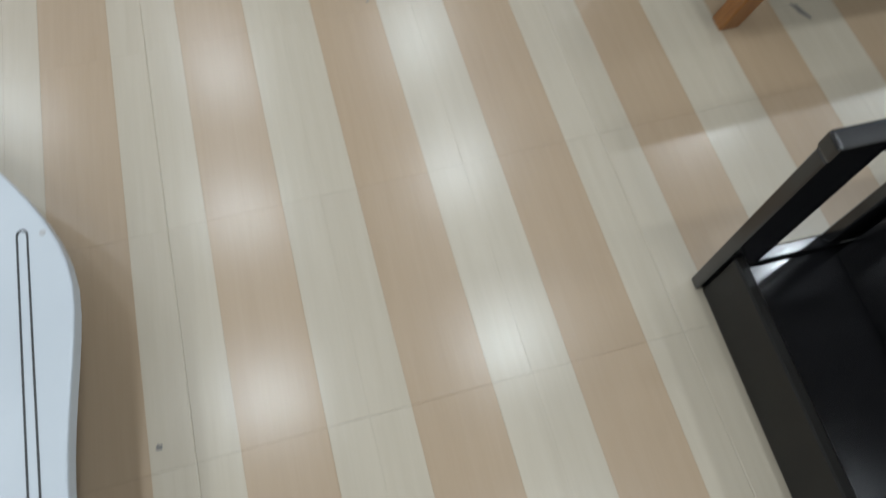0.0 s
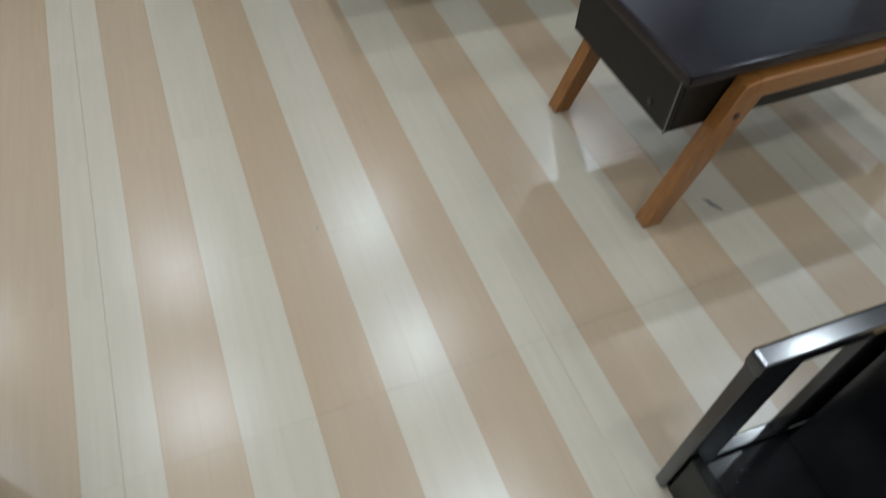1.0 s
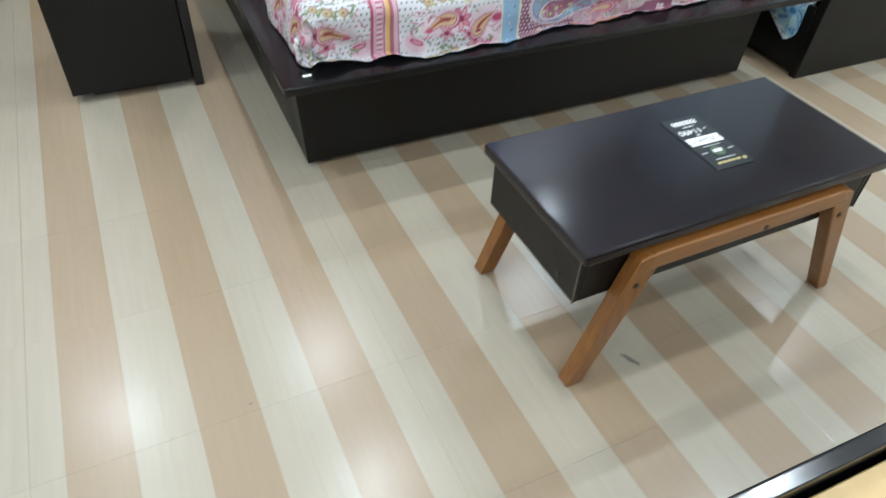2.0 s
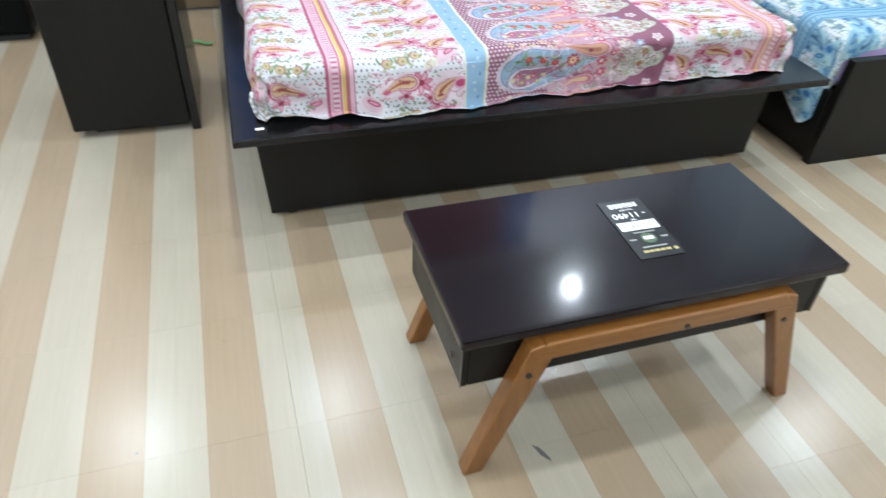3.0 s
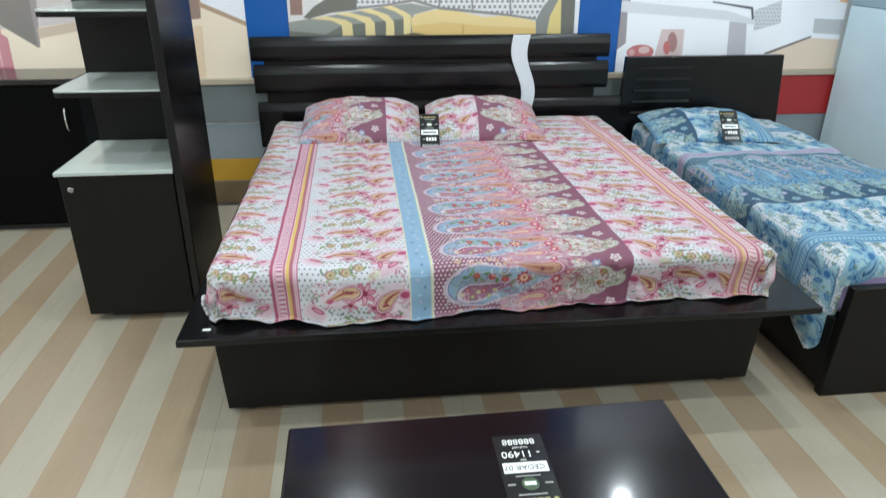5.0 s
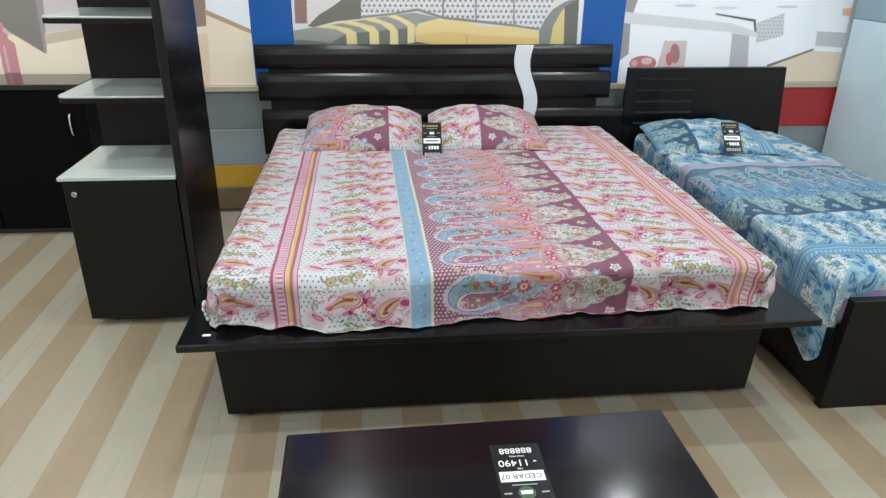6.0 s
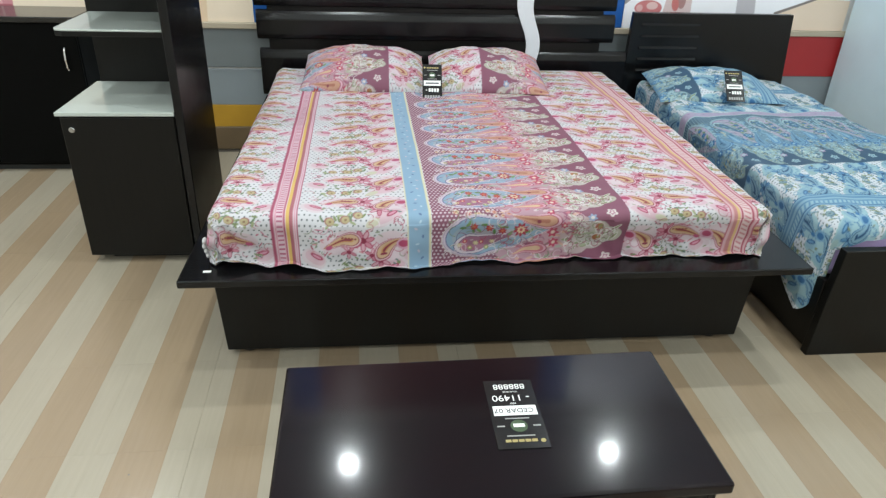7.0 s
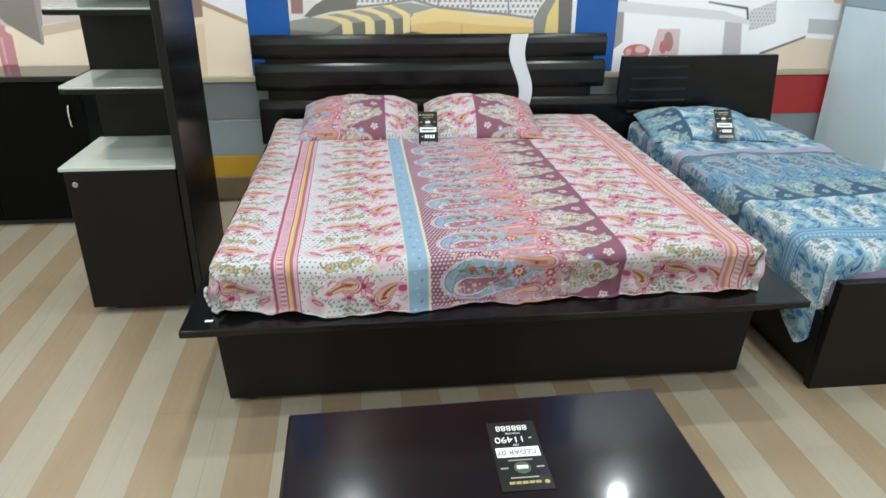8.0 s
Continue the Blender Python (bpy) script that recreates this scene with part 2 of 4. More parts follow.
class Print:
    """A print laid out in metres on a grid of places (U, V)."""

    def __init__(self, U, V, ground):
        self.U, self.V = U, V
        self.C = np.empty(U.shape + (3,), np.float32)
        self.C[:] = lin(*ground)

    def near(self, u, v, r):
        uu, vv = self.U[:, 0], self.V[0, :]
        i0, i1 = np.searchsorted(uu, (u - r, u + r))
        j0, j1 = np.searchsorted(vv, (v - r, v + r))
        return slice(i0, i1), slice(j0, j1)

    def band(self, u0, u1, color, v0=-99, v1=99):
        self.C[(self.U >= u0) & (self.U < u1) & (self.V >= v0) & (self.V < v1)] = lin(*color)

    def poly(self, pts, color):
        inside = np.zeros(self.U.shape, bool)
        for (a, b), (c, d) in zip(pts, pts[1:] + pts[:1]):
            if b != d:
                inside ^= ((self.V < b) != (self.V < d)) & (self.U < a + (self.V - b) * (c - a) / (d - b))
        self.C[inside] = lin(*color)
        return inside

    def oval(self, u, v, a, b, color, turn=0.0):
        s = self.near(u, v, max(a, b) * 1.05)
        du, dv = self.U[s] - u, self.V[s] - v
        c, k = math.cos(turn), math.sin(turn)
        self.C[s][((du * c + dv * k) / a) ** 2 + ((dv * c - du * k) / b) ** 2 < 1] = lin(*color)

    def dots(self, step, r, color, where):
        row = np.floor(self.V / step)
        du = ((self.U / step + 0.5 * (row % 2)) % 1) - 0.5
        dv = (self.V / step) % 1 - 0.5
        self.C[(du * du + dv * dv < (r / step) ** 2) & where] = lin(*color)

    def paisley(self, u, v, size, turn, colors, hook=0.55, wide=1.0):
        """A curled drop: rings of colour from the rim to the core."""
        s = self.near(u, v, size * 3.2)
        du, dv = (self.U[s] - u) / size, (self.V[s] - v) / size
        c, k = math.cos(turn), math.sin(turn)
        p, q = du * c + dv * k, (dv * c - du * k) / wide
        q = q - hook * np.maximum(p, 0) ** 2 * 0.45
        half = np.where(p < 0, np.sqrt(np.maximum(1 - p * p, 0)), np.maximum(1 - p / 2.3, 0) ** 0.75)
        ok = (p > -1) & (p < 2.3)
        e = np.where(ok, np.maximum(np.abs(q) / np.maximum(half, 1e-4), np.where(p < 0, np.sqrt(p * p + q * q), 0)), 9)
        block = self.C[s]
        for lim, color in colors:
            block[e < lim] = lin(*color)
        self.C[s] = block

    def curl(self, u, v, r, start, sweep, half, color):
        """A thin line that runs along an arc."""
        s = self.near(u, v, r + 2 * half)
        du, dv = self.U[s] - u, self.V[s] - v
        ang = (np.arctan2(dv, du) - start) % (2 * math.pi)
        self.C[s][(np.abs(np.hypot(du, dv) - r) < half) & (ang < sweep)] = lin(*color)

    def flower(self, u, v, r, petals, color, core, spin=0.0):
        s = self.near(u, v, r * 1.3)
        du, dv = self.U[s] - u, self.V[s] - v
        rad, ang = np.hypot(du, dv), np.arctan2(dv, du) + spin
        block = self.C[s]
        block[rad < r * (0.82 + 0.18 * np.cos(petals * ang))] = lin(*color)
        block[rad < r * 0.38] = lin(*core)
        self.C[s] = block

    def halved(self):
        """Colours averaged over two by two places, for a print laid out twice as fine as its cloth."""
        C = self.C[:self.C.shape[0] // 2 * 2, :self.C.shape[1] // 2 * 2]
        return (C[0::2, 0::2] + C[1::2, 0::2] + C[0::2, 1::2] + C[1::2, 1::2]) / 4

    def speckle(self, amount, seed):
        g = np.random.default_rng(seed)
        self.C *= (1 + amount * (g.random(self.U.shape + (1,), dtype=np.float32) - 0.5))


def finer(a):
    """Twice as many places along a row: a quarter step to both sides of each."""
    step = np.gradient(a)
    return np.stack([a - step / 4, a + step / 4], -1).ravel()


def grid_mesh(name, P, C, material, smooth=True):
    """A sheet from a grid of places with a print colour at each."""
    n, m = P.shape[:2]
    idx = np.arange(n * m, dtype=np.int32).reshape(n, m)
    quads = np.stack([idx[:-1, :-1], idx[1:, :-1], idx[1:, 1:], idx[:-1, 1:]], -1).reshape(-1, 4)
    me = bpy.data.meshes.new(name)
    me.vertices.add(n * m)
    me.vertices.foreach_set("co", P.astype(np.float32).ravel())
    me.loops.add(quads.size)
    me.loops.foreach_set("vertex_index", quads.ravel())
    me.polygons.add(len(quads))
    me.polygons.foreach_set("loop_start", np.arange(0, quads.size, 4, dtype=np.int32))
    me.update(calc_edges=True)
    at = me.attributes.new("print", "FLOAT_COLOR", "POINT")
    at.data.foreach_set("color", np.concatenate([C, np.ones(C.shape[:2] + (1,), np.float32)], -1).astype(np.float32).ravel())
    me.materials.append(material)
    if smooth:
        me.shade_smooth()
    return me


def waves(U, V, rows):
    z = np.zeros_like(U)
    for a, ku, kv, ph in rows:
        z += a * np.sin(ku * U + kv * V + ph)
    return z


# ---- structure ----
BACK = 2.16
# room's unseen depth is stretched south to hold the added lamp rows
X0, X1, Y0 = -4.2, 5.2, -7.6
structure("underlay", box_bm(X0, X1, Y0, BACK + 0.15, -0.12, -0.006), SUBFLOOR, "dark underlay beneath the floor boards", "floor")
structure("ceiling", box_bm(X0, X1, Y0, BACK + 0.15, CEILING, CEILING + 0.12), CEIL_WHITE, "plain white painted ceiling", "ceiling")
structure("wall_north", box_bm(X0, X1, BACK, BACK + 0.15, -0.006, CEILING), WALL_WHITE, "white painted back wall behind the beds", "wall")
structure("wall_west", box_bm(X0 - 0.15, X0, Y0, BACK + 0.15, -0.12, CEILING + 0.12), WALL_WHITE, "plain white painted side wall", "wall")
structure("wall_east", box_bm(X1, X1 + 0.15, Y0, BACK + 0.15, -0.12, CEILING + 0.12), WALL_WHITE, "plain white painted side wall", "wall")
structure("wall_south", box_bm(X0 - 0.15, X1 + 0.15, Y0 - 0.15, Y0, -0.12, CEILING + 0.12), WALL_WHITE, "plain white painted wall", "wall")

# painted bands of the back wall, each a thin panel
for nm, xa, xb, za, zb, depth, mat, lab in (
    ("skirting_brown", X0, X1, 0.0, 0.146, 0.014, BROWN, "brown skirting strip along the wall foot"),
    ("wall_band_yellow", X0, X1, 0.146, 0.284, 0.010, YELLOW, "yellow painted band low on the wall"),
    ("wall_band_blue_grey", X0, X1, 0.284, 0.500, 0.010, SKIRT_GREY, "blue-grey painted wall band"),
    ("wall_band_grey", X0, 2.60, 0.512, 0.735, 0.016, PANEL_GREY, "grey wall panel below the posters"),
    ("wall_band_red", 2.60, 3.12 + 1.0, 0.484, 0.735, 0.016, RED, "red painted wall band below the poster"),
    ("wall_ledge", X0, 3.12 + 1.0, 0.735, 0.768, 0.030, LEDGE_BEIGE, "narrow beige ledge beneath the posters"),
):
    structure(nm, box_bm(xa, xb, BACK - depth, BACK - 0.001, za, zb, 0.003, 1), mat, lab, "wall trim")

column = structure("column", box_bm(3.47, 4.3, 1.45, BACK - 0.04, 0.0, 1.155, 0.006), COLUMN_BLUE, "pale blue painted square column", "column")
structure("column_band", box_bm(3.466, 4.304, 1.446, BACK - 0.04, 1.1552, 1.42, 0.006), COLUMN_BAND, "darker blue-grey band round the column", "column")
structure("column_head", box_bm(3.47, 4.3, 1.45, BACK - 0.04, 1.4202, CEILING, 0.006), COLUMN_BLUE, "pale blue upper part of the column", "column")


# ---- posters on the wall ----
def poster(name, x0, x1, z0, z1, paint, label, step=0.0034):
    u = np.concatenate([np.arange(x0, min(-1.9, x1), 0.03), np.arange(max(x0, -1.9), x1 + step / 2, step)])
    v = np.concatenate([np.arange(z0, 1.40, step), np.linspace(1.40, z1, 24)])
    U, V = np.meshgrid(u, v, indexing="ij")
    pr = Print(*np.meshgrid(finer(u), finer(v), indexing="ij"), (225, 215, 200))
    paint(pr)
    pr.speckle(0.05, 5)
    pr.C = pr.halved() * np.array([1.0, 0.955, 0.96], np.float32)
    P = np.stack([U, np.full_like(U, BACK - 0.012), V], -1)
    ob = new(name)
    ob.matrix_world = pose((x0 + x1) / 2, BACK - 0.006, (z0 + z1) / 2)
    tagged(ob, label, "poster")
    c = np.array([(x0 + x1) / 2, BACK - 0.006, (z0 + z1) / 2])
    face = new("printed_face", grid_mesh("printed_face", P - c, pr.C, POSTER, False))
    face.parent = ob
    part("backing_board", box_bm(x0 - c[0], x1 - c[0], -0.004, 0.005, z0 - c[2], z1 - c[2]), WALL_WHITE, ob)
    return ob


def paint_dining(p):
    p.band(-9, 9, (250, 232, 204))
    p.band(-9, 9, (214, 200, 192), 1.22, 4)
    p.poly([(-2.34, 1.189), (-1.029, 1.293), (-1.067, 1.089), (-1.266, 1.063), (-2.396, 1.016)], (214, 202, 196))
    p.poly([(-1.631, 1.312), (-1.28, 1.318), (-1.29, 0.951), (-1.458, 1.07), (-1.551, 1.171)], (140, 132, 124))
    p.poly([(-1.28, 1.318), (-1.233, 1.319), (-1.283, 0.954), (-1.296, 0.966)], (164, 154, 150))
    p.poly([(-1.277, 1.057), (-1.067, 1.089), (-1.045, 1.044), (-1.279, 1.002)], (214, 192, 168))
    # tan strip: poster's reflection in the sideboard top, painted into the print
    p.poly([(-2.747, 0.814), (-1.071, 0.821), (-1.084, 0.748), (-2.772, 0.744)], (196, 174, 146))
    p.poly([(-1.496, 1.119), (-1.481, 1.119), (-1.49, 1.069), (-1.47, 1.055), (-1.472, 1.031), (-1.442, 1.007), (-1.449, 0.788), (-1.537, 0.775), (-1.531, 1.009), (-1.508, 1.069)], (212, 146, 150))
    # darker bottle foot: its mirror image, painted as well
    p.poly([(-1.529, 0.847), (-1.448, 0.848), (-1.451, 0.779), (-1.535, 0.769)], (178, 100, 110))
    p.poly([(-1.51, 0.994), (-1.497, 1.0), (-1.501, 0.854), (-1.513, 0.854)], (232, 184, 184))
    p.poly([(-0.443, 1.332), (-0.376, 1.333), (-0.394, 1.102), (-0.463, 1.095)], (160, 134, 120))
    p.poly([(-0.382, 1.333), (-0.138, 1.337), (-0.142, 1.068), (-0.384, 1.186)], (246, 246, 248))
    p.poly([(-0.393, 1.192), (-0.141, 1.08), (-0.143, 1.056), (-0.396, 1.165)], (190, 160, 130))
    p.poly([(-0.455, 1.059), (-0.392, 1.065), (-0.41, 0.75), (-0.462, 0.75)], (240, 214, 178))


def paint_sofa(p):
    p.band(-9, 9, (236, 230, 224))
    p.band(-9, 9, (126, 66, 62), 1.45, 4)
    p.band(-9, 9, (206, 190, 178), 1.36, 1.45)
    p.poly([(0.106, 1.311), (0.178, 1.313), (0.169, 1.117), (0.102, 1.117)], (158, 126, 114))
    p.poly([(0.171, 1.102), (0.238, 1.164), (0.304, 1.201), (0.369, 1.244), (0.403, 1.316), (0.482, 1.317), (0.477, 1.142), (0.332, 1.128), (0.203, 1.096)], (126, 124, 112))
    p.poly([(0.034, 0.881), (0.052, 1.039), (0.08, 1.076), (0.203, 1.096), (0.396, 1.123), (0.655, 1.163), (0.786, 1.177), (0.933, 1.148), (0.802, 1.115), (0.786, 0.885)], (166, 166, 156))
    p.poly([(0.034, 0.881), (0.052, 1.033), (0.295, 1.01), (0.387, 1.058), (0.786, 1.096), (0.786, 0.885)], (128, 128, 116))
    p.poly([(0.212, 1.096), (0.299, 1.11), (0.411, 1.089), (0.446, 1.068), (0.457, 0.884), (0.394, 0.883), (0.387, 1.058), (0.33, 1.085)], (250, 228, 164))
    p.poly([(0.348, 1.122), (0.429, 1.13), (0.551, 1.1), (0.576, 1.069), (0.579, 0.884), (0.523, 0.884), (0.521, 1.069), (0.46, 1.099)], (250, 228, 164))
    p.poly([(0.477, 1.142), (0.552, 1.149), (0.655, 1.114), (0.687, 1.076), (0.689, 0.885), (0.636, 0.885), (0.641, 1.076), (0.59, 1.113)], (250, 228, 164))
    p.poly([(0.617, 1.159), (0.672, 1.166), (0.753, 1.13), (0.786, 1.109), (0.78, 0.885), (0.74, 0.885), (0.743, 1.102), (0.694, 1.133)], (250, 228, 164))
    p.poly([(0.786, 1.093), (0.825, 1.119), (0.933, 1.142), (0.983, 1.145), (1.066, 1.131), (1.211, 1.098), (1.335, 1.105), (1.471, 1.084), (1.524, 1.069), (1.531, 0.89), (1.125, 0.887), (0.955, 0.886), (0.803, 0.886)], (250, 222, 156))
    p.poly([(0.793, 1.052), (0.984, 1.073), (1.213, 1.05), (1.52, 1.034), (1.531, 0.89), (0.793, 0.885)], (244, 208, 136))
    p.poly([(0.793, 1.002), (1.523, 0.988), (1.531, 0.89), (0.793, 0.885)], (232, 190, 118))
    p.poly([(1.085, 1.055), (1.095, 1.055), (1.1, 0.92), (1.09, 0.92)], (226, 186, 116))
    p.poly([(0.62, 0.949), (0.703, 0.998), (0.803, 1.014), (0.987, 0.984), (1.122, 0.953)], (104, 92, 80))
    cush = p.poly([(0.483, 1.329), (0.478, 1.152), (0.656, 1.169), (0.802, 1.195), (0.95, 1.151), (1.149, 1.132), (1.358, 1.109), (1.522, 1.085), (1.595, 1.227), (1.618, 1.348)], (240, 238, 234))
    p.dots(0.030, 0.0085, (150, 146, 146), cush)
    p.dots(0.017, 0.0032, (186, 184, 184), cush)
    p.poly([(0.943, 1.295), (0.953, 1.295), (0.956, 1.151), (0.946, 1.151)], (150, 148, 150))
    p.poly([(1.132, 1.298), (1.142, 1.298), (1.149, 1.135), (1.139, 1.135)], (150, 148, 150))
    p.poly([(1.353, 1.301), (1.362, 1.301), (1.375, 1.109), (1.365, 1.109)], (150, 148, 150))
    p.poly([(0.478, 1.158), (0.656, 1.175), (0.802, 1.202), (0.949, 1.157), (1.149, 1.138), (1.358, 1.115), (1.522, 1.091), (1.523, 1.079), (1.358, 1.102), (1.149, 1.122), (0.95, 1.142), (0.802, 1.186), (0.655, 1.163), (0.477, 1.145)], (150, 146, 140))
    p.poly([(1.531, 0.89), (1.523, 1.079), (1.558, 1.149), (1.598, 1.199), (1.662, 1.238), (1.76, 1.27), (1.782, 0.891)], (150, 150, 144))
    p.poly([(1.58, 0.89), (1.606, 1.102), (1.65, 1.188), (1.668, 1.207), (1.688, 0.891)], (236, 214, 140))
    p.poly([(1.667, 1.213), (1.767, 1.27), (1.775, 0.891), (1.684, 0.891)], (118, 116, 106))
    p.poly([(1.749, 1.307), (1.773, 1.307), (1.782, 0.891), (1.761, 0.891)], (238, 238, 238))


def paint_bedroom(p):
    p.band(-9, 9, (252, 252, 252))
    p.band(-9, 9, (226, 228, 232), 1.4, 4)
    p.poly([(1.995, 1.372), (2.137, 1.374), (2.093, 1.203), (2.077, 1.123), (2.087, 0.943), (2.029, 0.899)], (164, 158, 158))
    p.poly([(2.033, 1.186), (2.706, 1.123), (2.879, 1.072), (2.879, 1.042), (2.699, 1.071), (2.035, 1.122)], (226, 226, 226))
    p.poly([(2.725, 1.064), (2.837, 1.049), (2.877, 0.759), (2.75, 0.758)], (198, 194, 196))
    p.poly([(2.598, 1.18), (2.86, 1.144), (2.879, 1.072), (2.865, 1.072), (2.848, 1.131), (2.6, 1.171)], (90, 90, 92))
    run = p.poly([(2.871, 1.125), (3.036, 1.182), (3.056, 1.051), (2.89, 1.006)], (216, 216, 216))
    p.dots(0.022, 0.005, (170, 168, 170), run)
    p.poly([(2.303, 1.021), (2.446, 1.019), (2.454, 0.844), (2.273, 0.843)], (222, 200, 196))
    p.oval(2.184, 0.887, 0.085, 0.045, (206, 124, 124), 0)
    p.oval(2.38, 0.945, 0.03, 0.06, (176, 132, 128), 0.2)
    p.oval(2.349, 0.911, 0.022, 0.04, (206, 120, 116), 0.2)
    p.oval(2.207, 0.9, 0.035, 0.022, (232, 196, 190), 0)
    p.oval(2.404, 1.222, 0.07, 0.008, (214, 214, 218), 0)
    p.oval(2.653, 1.21, 0.08, 0.008, (222, 222, 224), 0)
    p.oval(3.045, 1.218, 0.07, 0.008, (216, 216, 220), 0)
    p.oval(2.13, 0.886, 0.02, 0.02, (226, 180, 176), 0)
    p.poly([(2.914, 0.829), (3.274, 0.961), (3.543, 0.943), (3.513, 0.707), (2.941, 0.706)], (238, 216, 190))
    p.poly([(2.99, 0.857), (3.274, 0.961), (3.275, 0.975), (2.986, 0.874)], (128, 118, 112))
    p.poly([(3.271, 1.076), (3.508, 1.065), (3.488, 0.977), (3.279, 0.989)], (200, 200, 198))
    p.poly([(3.405, 1.209), (3.504, 1.211), (3.488, 1.161), (3.412, 1.17)], (244, 194, 152))


poster("dining_poster", -3.2, -0.150, 0.770, 3.05, paint_dining, "large interior poster with a pink bottle on a pale table")
poster("sofa_poster", 0.088, 1.780, 0.770, 3.05, paint_sofa, "large poster of a grey and yellow striped sofa")
poster("bedroom_poster", 2.036, 3.465, 0.770, 3.05, paint_bedroom, "large poster of a white bedroom with red cushions")
BLUE_PAINT = plain("blue_panel_paint", (0.010, 0.105, 0.40), 0.4, 0.05, 4.0)
for xa, xb in ((-0.148, 0.086), (1.782, 2.034)):
    structure("blue_panel", box_bm(xa, xb, BACK - 0.014, BACK - 0.001, 0.770, 3.05, 0.003, 1), BLUE_PAINT, "bright blue painted strip between the posters", "wall trim")


# ---- ceiling lights, with two added rear rows ----
def ceiling_light():
    ob = thing("ceiling_light", 0, 0, CEILING, "round recessed ceiling downlight, switched on", "ceiling light", "ceiling downlights")
    ring = bmesh.new()
    n = 28
    loops = [[ring.verts.new((r * math.cos(2 * math.pi * i / n), r * math.sin(2 * math.pi * i / n), z)) for i in range(n)]
             for r, z in ((0.105, -0.0005), (0.102, -0.012), (0.082, -0.014), (0.078, -0.004))]
    for a, b in zip(loops, loops[1:]):
        for i in range(n):
            ring.faces.new((a[i], a[(i + 1) % n], b[(i + 1) % n], b[i]))
    part("trim_ring", ring, WALL_WHITE, ob, "", True)
    part("diffuser", disc_bm(0.077, -0.004, -0.002), LAMP_GLOW, ob, "glowing round diffuser")
    return ob


first_light = ceiling_light()
first_light.matrix_world = pose(LAMP_X[0], LAMP_Y[0], CEILING)
for i, lx in enumerate(LAMP_X):
    for j, ly in enumerate(LAMP_Y):
        if i or j:
            copy_thing(first_light, pose(lx, ly, CEILING))
        la = bpy.data.lights.new("downlight", "AREA")
        la.shape, la.size, la.energy, la.color = "DISK", 0.105, LAMP_POWER, (0.865, 0.965, 1.0)
        lo = new("downlight", la)
        lo.matrix_world = pose(lx, ly, CEILING - 0.016)


# ---- king bed ----
bed = thing("king_bed", 0, 0, 0, "dark wenge king-size platform bed with overhanging ledge and slatted headboard", "bed")
box_out = [(0.0, 0.022), (1.883, 0.022), (1.908, 0.383), (-0.022, 0.383)]
part("front_panel", prism_bm(box_out, 0.0, 0.020, "y", 0.002, 1), WENGE, bed)
part("side_panel", box_bm(0.0, 0.020, 0.022, 1.90, 0.022, 0.383, 0.002, 1), WENGE, bed)
part("side_panel", box_bm(1.865, 1.885, 0.022, 1.90, 0.022, 0.383, 0.002, 1), WENGE, bed)
for fx in (0.07, 1.80):
    for fy in (0.058, 1.8):
        part("foot", disc_bm(0.034, 0.0, 0.0235, (fx, fy), 16), RUBBER, bed)
part("platform_ledge", box_bm(-0.081, 1.985, -0.177, 1.92, 0.3845, 0.410, 0.005, 3), WENGE_GLOSS, bed, "glossy dark platform ledge")
part("sticker", box_bm(-0.012, 0.013, -0.124, -0.112, 0.4105, 0.4115), STICKER, bed, "small white paper sticker")
# headboard: uprights and three shaped slats
HX0, HX1 = -0.113, 1.920
for ux in (0.03, 1.72):
    part("headboard_upright", box_bm(ux, ux + 0.09, 1.985, 2.025, 0.02, 1.0, 0.003, 1), WENGE, bed)


def slat(x0, x1, z0, z1):
    prof = [(1.950, z0 + 0.006), (1.943, z0 + 0.03), (1.943, z1 - 0.05), (1.950, z1 - 0.018), (1.962, z1), (1.983, z1), (1.983, z0)]
    return prism_bm(prof, x0, x1, "x", 0.003, 1)


part("headboard_slat", slat(HX0, HX1, 0.889, 1.022), WENGE_GLOSS, bed)
part("headboard_slat", slat(HX0 + 0.006, HX1 + 0.004, 0.712, 0.872), WENGE_GLOSS, bed)
part("headboard_slat", slat(HX0 + 0.012, HX1 + 0.10, 0.40, 0.665), WENGE_GLOSS, bed)
for z0, z1 in ((0.868, 0.892), (0.660, 0.716)):
    part("headboard_spacer", box_bm(-0.045, 1.85, 1.956, 1.984, z0, z1), WENGE, bed)
wl, wr = [], []
for i in range(25):
    z = 1.022 - i * (1.022 - 0.52) / 24
    mid = 1.400 - 0.022 * math.sin((1.022 - z) * 15.0) + 0.10 * (1.022 - z) ** 1.0 * 0.85
    wl.append((mid - 0.049 + 0.03 * (1.022 - z), z))
    wr.append((mid + 0.049 - 0.03 * (1.022 - z), z))
part("wave_inlay", prism_bm(wl + wr[::-1], 1.932, 1.944, "y", 0.001, 1), WHITE_LAMINATE, bed, "white wavy inlay strip")

# ---- king mattress with printed sheet ----
MX0, MX1, MY0, MY1, MZ = 0.008, 1.850, -0.112, 1.82, 0.592


